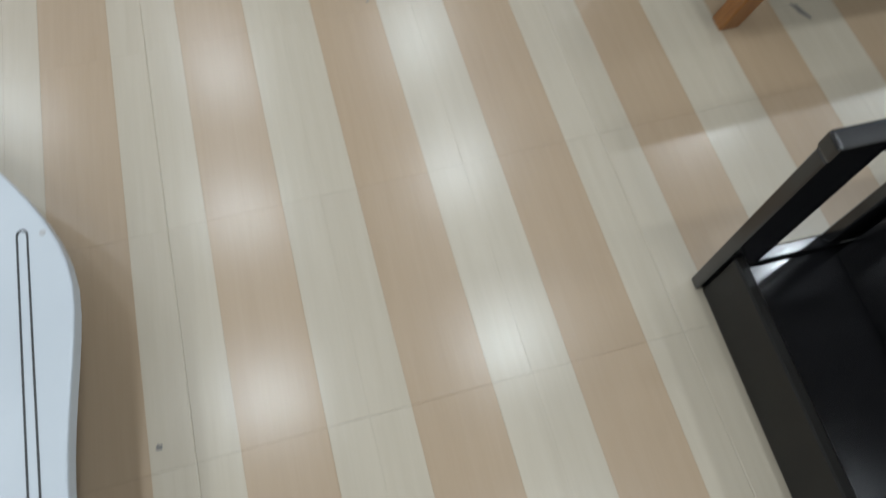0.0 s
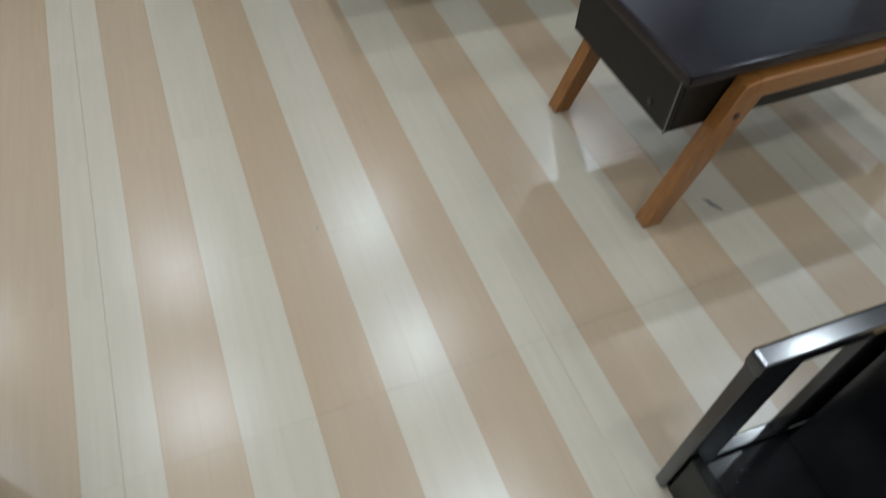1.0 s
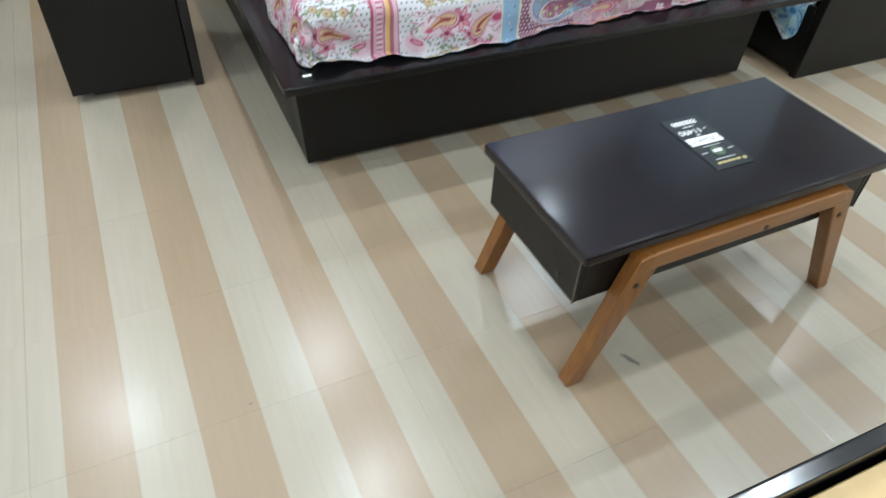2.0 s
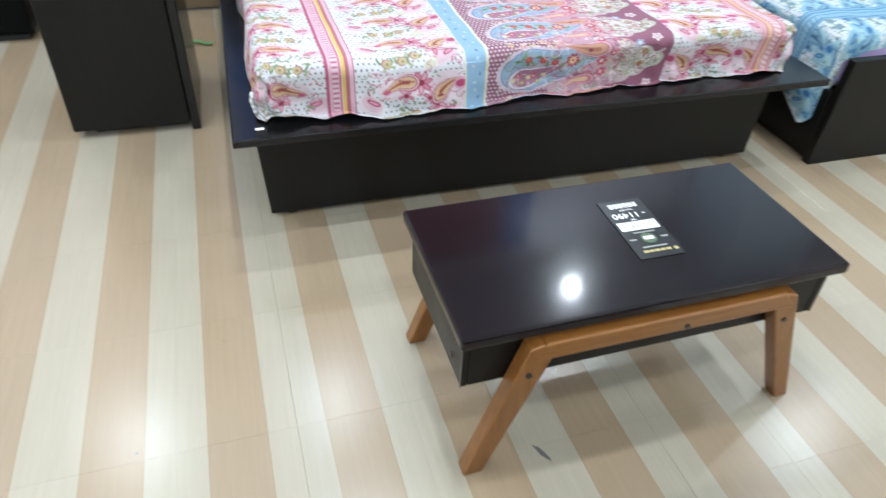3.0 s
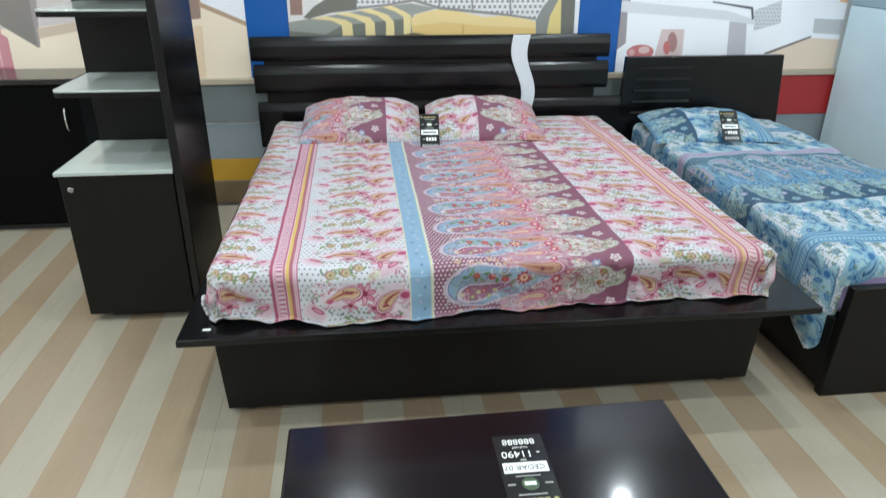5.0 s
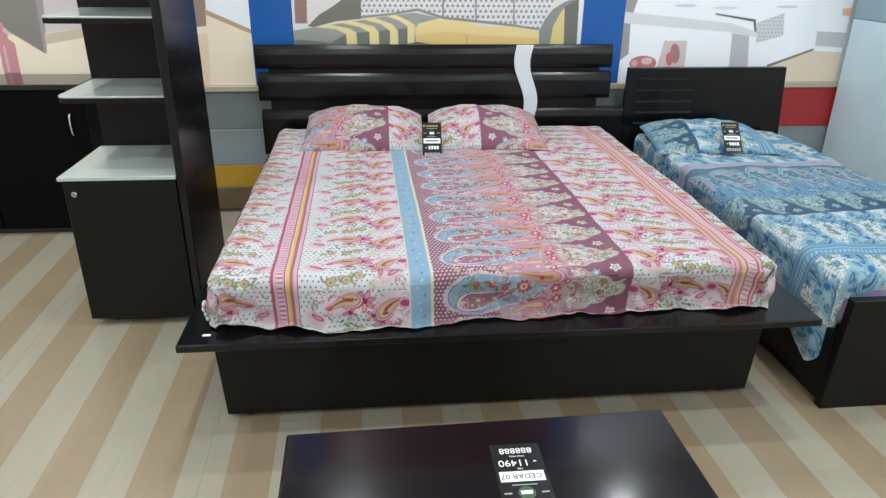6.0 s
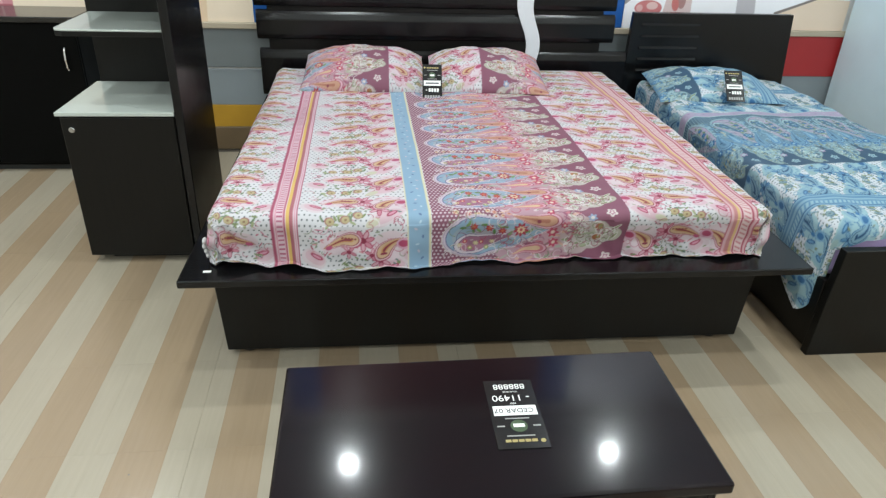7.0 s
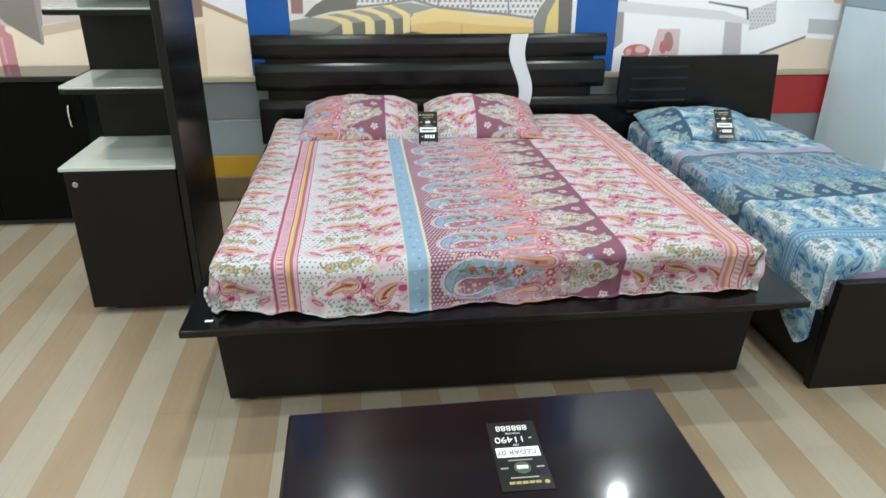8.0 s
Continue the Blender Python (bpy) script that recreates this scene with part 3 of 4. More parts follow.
def drape(U, V, x0, x1, y0, y1, top, r):
    """Lay a flat cloth over a block: past the edge it turns over a rounded rim and hangs."""
    def turn(over):
        arc = r * math.pi / 2
        a = np.clip(over / r, 0, math.pi / 2)
        side = np.where(over > 0, r * np.sin(a), 0.0)
        down = np.where(over > 0, r * (1 - np.cos(a)), 0.0) + np.maximum(over - arc, 0)
        return side, down
    left, right, front, back = x0 + r - U, U - (x1 - r), y0 + r - V, V - (y1 - r)
    sl, dl = turn(left)
    sr, dr = turn(right)
    sf, df = turn(front)
    sb, db = turn(back)
    X = np.clip(U, x0 + r, x1 - r) - sl + sr
    Y = np.clip(V, y0 + r, y1 - r) - sf + sb
    down = np.maximum(np.maximum(dl, dr), np.maximum(df, db))
    # corners are rounded in plan
    over_x, over_y = np.maximum(left, right), np.maximum(front, back)
    both = (over_x > 0) & (over_y > 0)
    shrink = np.where(both, 0.3 * r * np.minimum(over_x, over_y) / r, 0)
    X += np.where(both, np.where(left > 0, 1, -1) * np.minimum(shrink, 0.03), 0)
    Y += np.where(both, np.where(front > 0, 1, -1) * np.minimum(shrink, 0.03), 0)
    return X, Y, top - down, np.maximum(df, 0), np.maximum(dl, dr)


GROUND, MAUVE = (222, 216, 216), (140, 82, 102)


def paint_repeat(p, at, sign, v, g):
    """One repeat of the white ground: two curled drops, a flower chain and pink teardrops.
    Places run along the cloth from `at`, mirrored where sign is -1."""
    rim, deep, core = (172, 66, 96), (142, 44, 70), (216, 178, 142)
    leaf = (128, 140, 92)

    def turn(a):
        return a if sign > 0 else math.pi - a

    def drop(x, y, size, a, colors, hook, wide):
        p.paisley(at + sign * x, v + y, size, turn(a), colors, hook * sign, wide)

    def petal(x, y, ra, rb, color, a):
        p.oval(at + sign * x, v + y, ra, rb, color, a * sign)

    def spiky(x, y, r, n, spin):
        """A flower of pointed pink petals with dark rims."""
        for rim_on in (1, 0):
            for i in range(n):
                a = spin + 2 * math.pi * i / n
                petal(x + 0.62 * r * math.cos(a), y + 0.62 * r * math.sin(a), r * (0.48 if rim_on else 0.38), r * (0.25 if rim_on else 0.17), rim if rim_on else ((208, 132, 148), (220, 166, 176))[i % 2], a)
        petal(x, y, r * 0.30, r * 0.30, deep, 0)

    # soft pink clouds, each round a small dark lozenge
    for x, y, ra, rb, a in ((0.173, 0.082, 0.066, 0.030, 0.50), (-0.060, 0.125, 0.040, 0.030, -0.5), (0.243, 0.130, 0.034, 0.030, -0.4)):
        petal(x, y, ra, rb, (222, 202, 204), a)
        petal(x + 0.1 * ra, y + 0.1 * rb, ra * 0.80, rb * 0.74, (220, 184, 190), a)
        petal(x + 0.25 * ra, y + 0.25 * rb, 0.021, 0.0085, rim, a + 0.1)
        petal(x + 0.25 * ra, y + 0.25 * rb, 0.014, 0.0040, (220, 150, 168), a + 0.1)
    petal(0.128, 0.058, 0.024, 0.013, (206, 198, 172), 0.5)
    petal(0.046, -0.006, 0.086, 0.040, (226, 202, 206), 0.1)
    petal(0.176, -0.022, 0.062, 0.050, (226, 202, 206), 0.5)
    # fine curls and sprigs between the drops
    for k in range(26):
        x, y = g.uniform(-0.07, 0.20), g.uniform(-0.045, 0.045)
        petal(x, y, g.uniform(0.006, 0.013), g.uniform(0.0018, 0.0030), ((196, 104, 128), (180, 76, 102), (214, 150, 156), (140, 150, 116), (204, 132, 138))[k % 5], g.uniform(-1.2, 1.2))
    for k in range(44):
        p.curl(at + sign * g.uniform(-0.08, 0.24), v + g.uniform(-0.06, 0.12), g.uniform(0.006, 0.018), g.uniform(0, 6.3), g.uniform(1.5, 4.2), 0.0011, ((186, 84, 112), (206, 132, 150), (120, 132, 96), (176, 96, 104), (232, 222, 220))[k % 5])
    # long drop with a flower at its head
    spiky(0.096, 0.000, 0.034, 7, 0.2)
    spiky(0.050, -0.040, 0.024, 5, 0.9)
    drop(0.056, 0.002, 0.037, math.pi, [(1.0, rim), (0.91, (228, 190, 192)), (0.78, deep), (0.69, core), (0.30, (206, 150, 96)), (0.14, deep)], 0.42, 0.72)
    for i in range(5):
        petal(0.072 - 0.010 * i, 0.004 + 0.001 * i, 0.0042, 0.0034, (150, 70, 72), 0)
    petal(-0.010, -0.020, 0.012, 0.007, (196, 84, 120), 0.4)
    # hooked drop with a dark eye
    spiky(0.150, -0.072, 0.032, 6, 0.5)
    spiky(0.122, -0.048, 0.022, 5, 0.1)
    drop(0.160, -0.040, 0.039, 1.05, [(1.0, rim), (0.91, (228, 190, 192)), (0.78, deep), (0.69, core), (0.30, (206, 150, 96)), (0.14, deep)], -0.85, 0.72)
    petal(0.160, -0.050, 0.012, 0.0042, deep, 0.1)
    petal(0.225, -0.012, 0.026, 0.019, (222, 166, 184), 0.4)
    petal(0.223, -0.012, 0.017, 0.012, (182, 72, 106), 0.4)
    # chain of round fruit with leaves
    for i, (x, y) in enumerate(((-0.006, 0.066), (0.042, 0.070), (0.082, 0.084))):
        for k in range(6):
            petal(x + g.uniform(-0.030, 0.030), y + g.uniform(-0.018, 0.014), 0.011, 0.0040, (leaf, (122, 138, 108), (164, 170, 124))[k % 3], g.uniform(-1.5, 1.5))
        petal(x, y, 0.0155, 0.0140, (168, 112, 106), 0)
        petal(x + 0.002, y - 0.001, 0.0125, 0.0112, (190, 172, 128), 0)
        petal(x + 0.002, y - 0.001, 0.0042, 0.0038, (146, 112, 84), 0)
    for k in range(22):
        petal(g.uniform(-0.05, 0.22), 0.112 + g.uniform(-0.016, 0.016), g.uniform(0.005, 0.010), 0.0030, (leaf, (120, 140, 96), (110, 124, 120))[k % 3], g.uniform(-0.9, 0.9))


def paint_field_row(p, f, v, g):
    """One row of the mauve field: a large blue drop, flowers, and leaves that run out to a point."""
    rose, pale, olive = (190, 66, 96), (226, 212, 204), (134, 146, 96)
    for x, y, ra, rb, color in ((0.31, 0.0, 0.130, 0.110, (190, 148, 158)), (0.42, 0.0, 0.070, 0.092, (196, 152, 160)), (0.48, 0.0, 0.058, 0.082, (198, 172, 170)), (0.53, 0.0, 0.060, 0.060, (194, 182, 172)), (0.575, 0.0, 0.055, 0.030, (188, 182, 164))):
        p.oval(f + x, v + y, ra, rb, color)
    for k in range(80):
        x, y = g.uniform(0.20, 0.47), g.uniform(-0.095, 0.095)
        p.oval(f + x, v + y, g.uniform(0.008, 0.020), g.uniform(0.003, 0.006), ((222, 196, 198), (204, 120, 134), (176, 176, 160), (170, 96, 118), (214, 170, 150))[k % 5], g.uniform(-0.7, 0.7))
    # lace of little flowers above the blue drop
    for k in range(16):
        x, y = g.uniform(0.07, 0.27), 0.085 + g.uniform(-0.014, 0.014)
        p.flower(f + x, v + y, g.uniform(0.007, 0.011), 5, ((228, 214, 200), (224, 196, 160), (214, 160, 150))[k % 3], (196, 120, 90), k)
    p.paisley(f + 0.150, v, 0.120, 0.06, [(1.0, pale), (0.97, (150, 110, 150)), (0.955, (214, 196, 208)), (0.89, (96, 82, 132)), (0.865, (146, 172, 192)), (0.70, (164, 176, 184)), (0.60, (112, 118, 150)), (0.575, (150, 172, 188)), (0.30, (178, 170, 176))], 0.24, 0.66)
    # the curl inside it, mauve with small flowers
    p.paisley(f + 0.130, v - 0.028, 0.060, 0.10, [(1.0, (80, 66, 128)), (0.95, (226, 210, 216)), (0.76, (120, 72, 110)), (0.70, (168, 110, 132))], 0.30, 0.66)
    for k in range(7):
        p.flower(f + 0.090 + 0.018 * k, v - 0.030 + 0.014 * math.sin(k * 2.2), 0.0095, 6, ((214, 200, 150), (190, 60, 80), (140, 158, 84))[k % 3], (236, 214, 170), k)
    for k in range(14):
        x = 0.10 + 0.017 * k
        p.oval(f + x, v + 0.036 + 0.014 * math.sin(k * 1.9) - 0.0008 * k, 0.011, 0.005, ((92, 130, 66), (124, 152, 92))[k % 2], k * 0.8)
    for x, y, r in ((0.135, 0.040, 0.014), (0.186, 0.034, 0.015), (0.228, 0.022, 0.014)):
        p.flower(f + x, v + y, r, 7, (182, 54, 58), (206, 110, 84), x * 30)
    p.flower(f + 0.288, v + 0.026, 0.027, 9, (176, 50, 72), (232, 206, 150), 0.2)
    p.flower(f + 0.288, v + 0.026, 0.015, 8, (230, 200, 160), (186, 70, 80), 0.5)
    # lace of fine lines over the whole row
    for k in range(120):
        x, y = g.uniform(0.05, 0.50), g.uniform(-0.090, 0.090)
        p.curl(f + x, v + y, g.uniform(0.006, 0.020), g.uniform(0, 6.3), g.uniform(1.5, 4.5), 0.0012, ((230, 216, 214), (184, 72, 98), (226, 204, 204), (150, 92, 120), (222, 190, 194), (128, 140, 104))[k % 6])
    # orange drop with a pink hood
    p.paisley(f + 0.372, v + 0.056, 0.050, math.pi, [(1.0, (164, 62, 92)), (0.93, (226, 176, 186)), (0.74, (164, 70, 88)), (0.66, (206, 154, 126)), (0.2, (176, 112, 92))], -0.30, 0.60)
    p.oval(f + 0.345, v + 0.054, 0.006, 0.006, (140, 60, 76))
    p.paisley(f + 0.345, v - 0.050, 0.036, math.pi, [(1.0, (164, 62, 92)), (0.9, (224, 170, 180)), (0.7, (204, 120, 130)), (0.4, (224, 186, 150))], 0.3, 0.6)
    for x, y, r in ((0.395, 0.012, 0.021), (0.402, -0.030, 0.019), (0.385, 0.092, 0.014), (0.430, 0.040, 0.013)):
        p.flower(f + x, v + y, r, 6, rose, (230, 180, 170), x * 40)
        p.oval(f + x, v + y, r * 0.22, r * 0.22, (240, 220, 200))
    for k in range(7):
        a = -1.1 + 0.36 * k
        p.oval(f + 0.425 + 0.040 * math.cos(a), v + 0.004 + 0.050 * math.sin(a), 0.010, 0.0055, rose if k % 2 else (206, 120, 136), a + 1.57)
    # pale upright drop with a red eye, fruit and leaves
    p.paisley(f + 0.492, v + 0.004, 0.032, 1.45, [(1.0, pale), (0.88, (168, 160, 140)), (0.78, (220, 212, 196)), (0.36, (176, 64, 84)), (0.2, pale)], 0.4, 0.70)
    for k in range(34):
        x, y = g.uniform(0.44, 0.60), g.uniform(-1, 1)
        p.oval(f + x, v + y * 0.46 * (0.63 - x), g.uniform(0.012, 0.022), 0.0046, (pale, (150, 156, 118), (212, 208, 192), (166, 110, 128), (176, 180, 150))[k % 5], g.uniform(-0.5, 0.5))
    for x, y in ((0.548, 0.032), (0.545, -0.012)):
        p.oval(f + x, v + y, 0.0185, 0.0165, pale)
        p.oval(f + x, v + y, 0.0150, 0.0132, (176, 108, 70))
        p.oval(f + x + 0.004, v + y + 0.002, 0.007, 0.006, (150, 140, 80))
    for x, y, a in ((0.585, 0.010, 0.8), (0.598, -0.012, 0.9), (0.578, -0.030, 0.5), (0.600, 0.024, 0.6)):
        p.oval(f + x, v + y, 0.026, 0.0062, pale, a)
        p.oval(f + x, v + y, 0.022, 0.0034, olive, a)
    p.flower(f + 0.522, v + 0.072, 0.017, 6, (150, 164, 190), pale, 0.3)
    # ribbons among the leaves
    for k in range(90):
        x = g.uniform(0.44, 0.60)
        p.curl(f + x, v + g.uniform(-1, 1) * 0.5 * (0.63 - x), g.uniform(0.006, 0.013), g.uniform(0, 6.3), g.uniform(2, 4.5), 0.0013, ((232, 224, 218), MAUVE, (140, 150, 110), (226, 214, 212), (170, 92, 112))[k % 5])
    # small open flower alone between the rows
    p.flower(f + 0.588, v + 0.092, 0.020, 5, pale, MAUVE, 0.4)
    p.flower(f + 0.588, v + 0.092, 0.012, 5, (176, 120, 140), pale, 0.4)


def paint_king(p):
    p.dots(0.0165, 0.0029, (84, 92, 92), p.U > -9)
    g = random.Random(17)
    fu0, fu1 = 0.700, 1.345
    row = 0.185
    starts = [-0.173 + row * k for k in range(-2, 12)]
    for v in starts:
        for k in range(3):
            if k:
                paint_repeat(p, 0.118 - 0.2675 * (k - 1), -1, v, g)
            else:
                paint_repeat(p, 0.387, 1, v, g)
            paint_repeat(p, fu1 + 0.235 + 0.2675 * k, -1, v, g)
    # left border: beads, yellow line and dark rose band
    def strips(u0, u1, rows):
        for a, b, color in rows:
            p.band(u0 + a * (u1 - u0), u0 + b * (u1 - u0), color)
    pale, line = (230, 198, 204), (176, 76, 104)
    strips(0.200, 0.284, ((0, 1, (216, 146, 160)), (0, 0.13, line), (0.13, 0.17, pale), (0.22, 0.46, pale), (0.50, 0.54, line), (0.54, 0.58, pale), (0.58, 0.69, (228, 186, 104)), (0.69, 0.84, (178, 104, 112)), (0.84, 0.88, pale), (0.92, 0.96, pale), (0.96, 1.0, line)))
    p.C[(p.U > 0.2190) & (p.U < 0.2380) & (((p.V / 0.0165) % 1) < 0.42)] = lin(188, 100, 126)
    # right border: peach band with a hatched strip
    strips(1.684, 1.782, ((0, 1, (222, 176, 178)), (0, 0.04, (190, 100, 116)), (0.14, 0.27, (200, 132, 132)), (0.27, 0.37, (226, 186, 124)), (0.42, 0.47, (176, 80, 98)), (0.50, 0.76, (230, 200, 196)), (0.79, 0.86, (176, 80, 98)), (0.95, 1.0, (190, 100, 116))))
    p.C[(p.U > 1.734) & (p.U < 1.757) & ((((p.V + 0.5 * p.U) / 0.018) % 1) < 0.38)] = lin(204, 132, 138)
    # mauve field
    keep = p.C.copy()
    p.band(fu0, fu1, MAUVE)
    where = (p.U >= fu0) & (p.U < fu1)
    p.dots(0.0135, 0.0036, (228, 206, 210), where & (p.U < fu0 + 0.24))
    for v in starts:
        paint_field_row(p, fu0, v - 0.005, g)
    p.C[~where] = keep[~where]
    # plain blue strip with thin pale rims and small sprigs
    p.band(0.622, 0.627, (228, 216, 178))
    p.band(0.627, 0.692, (146, 176, 198))
    for k in range(90):
        p.oval(0.660 + 0.012 * math.sin(k * 2.4), -0.32 + 0.026 * k, 0.0065, 0.0032, ((96, 120, 156), (206, 190, 200), (190, 210, 222))[k % 3], k * 1.3)
    p.band(0.692, 0.698, (230, 218, 176))


def king_sheet():
    u = np.arange(MX0 - 0.185, MX1 + 0.185, 0.0026)
    v = np.concatenate([np.arange(MY0 - 0.195, MY0 + 0.35, 0.0024), np.arange(MY0 + 0.35, MY1 + 0.06, 0.0036)])
    U, V = np.meshgrid(u, v, indexing="ij")
    p = Print(*np.meshgrid(finer(u), finer(v), indexing="ij"), GROUND)
    paint_king(p)
    # threads run slightly askew
    X, Y, Z, front, side = drape(U - 0.014 * (V - 0.2), V, MX0, MX1, MY0, MY1, MZ, 0.045)
    crease = waves(U, V, ((0.0022, 9, 4, 0.3), (0.0016, 23, -7, 1.2), (0.0012, 4, 31, 2.0), (0.0008, 47, 13, 0.6)))
    Z = Z + 1.35 * crease * (Z > MZ - 0.03)
    hang = np.clip(front / 0.12, 0, 1)
    Y = Y - hang * (-0.036 + 0.054 * np.exp(-((U - 0.50) / 0.27) ** 2) + 0.006 * np.sin(U * 7.3 + 0.4) + 0.006 * np.sin(U * 19 + 1.0) + 0.003 * np.sin(U * 41) + 0.0035 * np.sin(U * 63 + 3 * np.sin(U * 5)) + 0.002 * np.sin(U * 110 + V * 20) + 0.005 * np.sin(U * 26 + V * 34 + 2 * np.sin(U * 4)) * np.sin(V * 21 + 1.1))
    sidehang = np.clip(side / 0.12, 0, 1)
    X = X + np.where(U < 0.9, -1, 1) * sidehang * (0.008 + 0.010 * np.sin(V * 8.1) + 0.005 * np.sin(V * 21 + 2))
    # the hem is tucked in and lies on the ledge
    floor_z = 0.4135 + 0.006 * np.abs(np.sin(U * 11 + V * 5)) + 0.022 * np.exp(-((U - 0.07) / 0.09) ** 2) + 0.012 * np.exp(-((U - 0.26) / 0.04) ** 2) + 0.010 * np.exp(-((U - 1.72) / 0.06) ** 2)
    low = np.maximum(floor_z - Z, 0)
    Z = np.maximum(Z, floor_z)
    Y = Y + np.where(front > 0.1, -low * 0.35, 0)
    corner = np.exp(-((Y - MY0) / 0.10) ** 2) * (np.exp(-((X - MX0) / 0.10) ** 2) + np.exp(-((X - MX1) / 0.10) ** 2)) * (Z < MZ - 0.03)
    X = X + corner * 0.007 * np.sin(V * 70 + U * 30)
    Y = Y + corner * 0.008 * np.sin(U * 75 + V * 25)
    P = np.stack([X, Y, Z], -1)
    return grid_mesh("sheet", P, p.halved(), COTTON)


mattress = thing("mattress", 0, 0, 0, "mattress under a pink paisley cotton sheet with blue stripe", "mattress")
part("mattress_core", box_bm(MX0 + 0.012, MX1 - 0.012, MY0 + 0.085, MY1 - 0.01, 0.412, MZ - 0.012, 0.03, 3), STICKER, mattress)
sheet = new("bedsheet", king_sheet())
sheet.parent = mattress
frill = bmesh.new()
for i in range(4):
    m = Matrix.LocRotScale((-0.010 + 0.003 * abs(i - 1), -0.068 + 0.004 * i, 0.494 - 0.018 * i), None, (0.007, 0.017, 0.0105))
    bmesh.ops.create_uvsphere(frill, u_segments=12, v_segments=8, radius=1.0, matrix=m)
part("hem_frill", frill, FRILL_WHITE, mattress, "white scalloped corner of the sheet", True)
tagged(sheet, "pink and white paisley printed cotton bedsheet")


# ---- pillows ----
def pillow_mesh(name, w, d, h, paint, seed):
    n = 190
    a = np.linspace(-1, 1, n)
    b = np.linspace(-1, 1, int(n * 0.7))
    A, B = np.meshgrid(a, b, indexing="ij")
    puff = np.maximum((1 - np.abs(A) ** 2.2), 0) ** 0.62 * np.maximum((1 - np.abs(B) ** 2.2), 0) ** 0.62
    pinch = 1 - 0.06 * (B * B) * (1 - np.abs(A) ** 3)
    pinch2 = 1 - 0.05 * (A * A) * (1 - np.abs(B) ** 3)
    X, Y = A * w / 2 * pinch2 * (1 - 0.05 * np.maximum(B, 0) ** 2), B * d / 2 * pinch * np.where(B > 0, 1 - 0.30 * np.abs(A) ** 5, 1.0)
    fold = waves(A, B, ((0.004, 7, 3, seed), (0.003, 11, -9, seed * 2.0), (0.002, 23, 6, seed * 3.0)))
    C = paint(a * w / 2, b * d / 2)
    top = np.stack([X, Y, puff * h * 0.62 + fold * puff], -1)
    low = np.stack([X, Y, -puff * h * 0.38], -1)
    both = np.concatenate([top, low[::-1]], 0)
    return grid_mesh(name, both, np.concatenate([C, C[::-1]], 0), COTTON)


def pillow_print(edge, flip, row, blue=False):
    """The sheet's own print cut so that the field ends at `edge` across the pillow."""
    def paint(x, y):
        if flip:
            x = -x[::-1]
        p = Print(*np.meshgrid(finer(x + 1.345 + (edge if flip else -edge)), finer(y + row), indexing="ij"), GROUND)
        paint_king(p)
        C = p.halved()
        C = C[::-1] if flip else C
        return blue_dyed(C) if blue else C
    return paint


def blue_dyed(C):
    """The same print in its blue colours: pinks go to blue and slate, blues to lilac, greens stay."""
    r, g, b = C[..., 0], C[..., 1], C[..., 2]
    cool = np.stack([g * 0.72, 0.35 * r + 0.56 * g, np.maximum(0.84 * r, b * 0.92)], -1) ** 1.22
    lilac = np.stack([b * 0.70 + 0.06, g * 0.86, b * 0.88], -1)
    plain_white = (np.max(C, -1) < 1.16 * np.min(C, -1)) & (g > 0.45)
    pick = np.where((r > g * 1.02)[..., None], cool, np.where((b > g * 1.12)[..., None], lilac, C))
    pick = np.where(plain_white[..., None], C * np.array([0.97, 1.06, 1.10]), pick)
    return np.minimum(pick, 0.8).astype(np.float32)


def pillow(x, y, z, w, d, h, tilt, turn, paint, label, seed, group):
    ob = new("pillow", pillow_mesh("pillow", w, d, h, paint, seed))
    ob.matrix_world = pose(x, y, z, tilt, 0, turn)
    return tagged(ob, label, "pillow", group)


pillow(0.485, 1.550, 0.643, 0.64, 0.50, 0.150, 12, -1.0, pillow_print(0.125, False, 0.48), "pink and mauve paisley cotton pillow on the king bed", 1.0, "pillows on the king bed")
pillow(1.112, 1.535, 0.643, 0.62, 0.50, 0.150, 12, -3.0, pillow_print(-0.035, True, 0.30), "pink and mauve paisley pillow leaning by its pair", 2.3, "pillows on the king bed")


# ---- single bed ----
SX0, SX1 = 2.095, 3.000
single = thing("single_bed", 2.043, 0, 0, "black single bed with grooved headboard and low footboard", "bed")
ox = -2.043
part("headboard", prism_bm([(2.012 + ox, 0.03), (3.090 + ox, 0.03), (3.023 + ox, 0.885), (2.043 + ox, 0.885)], 1.985, 2.025, "y", 0.005, 2), WENGE_GLOSS, single)
for k in range(5):
    part("headboard_groove", prism_bm([(1.9855, 0.545 + 0.066 * k), (1.975, 0.547 + 0.066 * k), (1.975, 0.551 + 0.066 * k), (1.9855, 0.563 + 0.066 * k)], 2.10 + ox, 2.46 + ox, "x"), WENGE_GLOSS, single)
foot_out = [(2.108 + ox, 0.0), (3.06 + ox, 0.0), (3.04 + ox, 0.437), (2.132 + ox, 0.437)]
part("footboard", prism_bm(foot_out, -0.115, -0.078, "y", 0.004, 2), WENGE, single)
for x in (2.118, 3.00):
    part("side_rail", box_bm(x + ox, x + 0.025 + ox, -0.076, 1.984, 0.015, 0.30, 0.002, 1), WENGE, single)
part("slatted_base", box_bm(2.145 + ox, 2.998 + ox, -0.07, 1.98, 0.24, 0.29), WENGE, single)


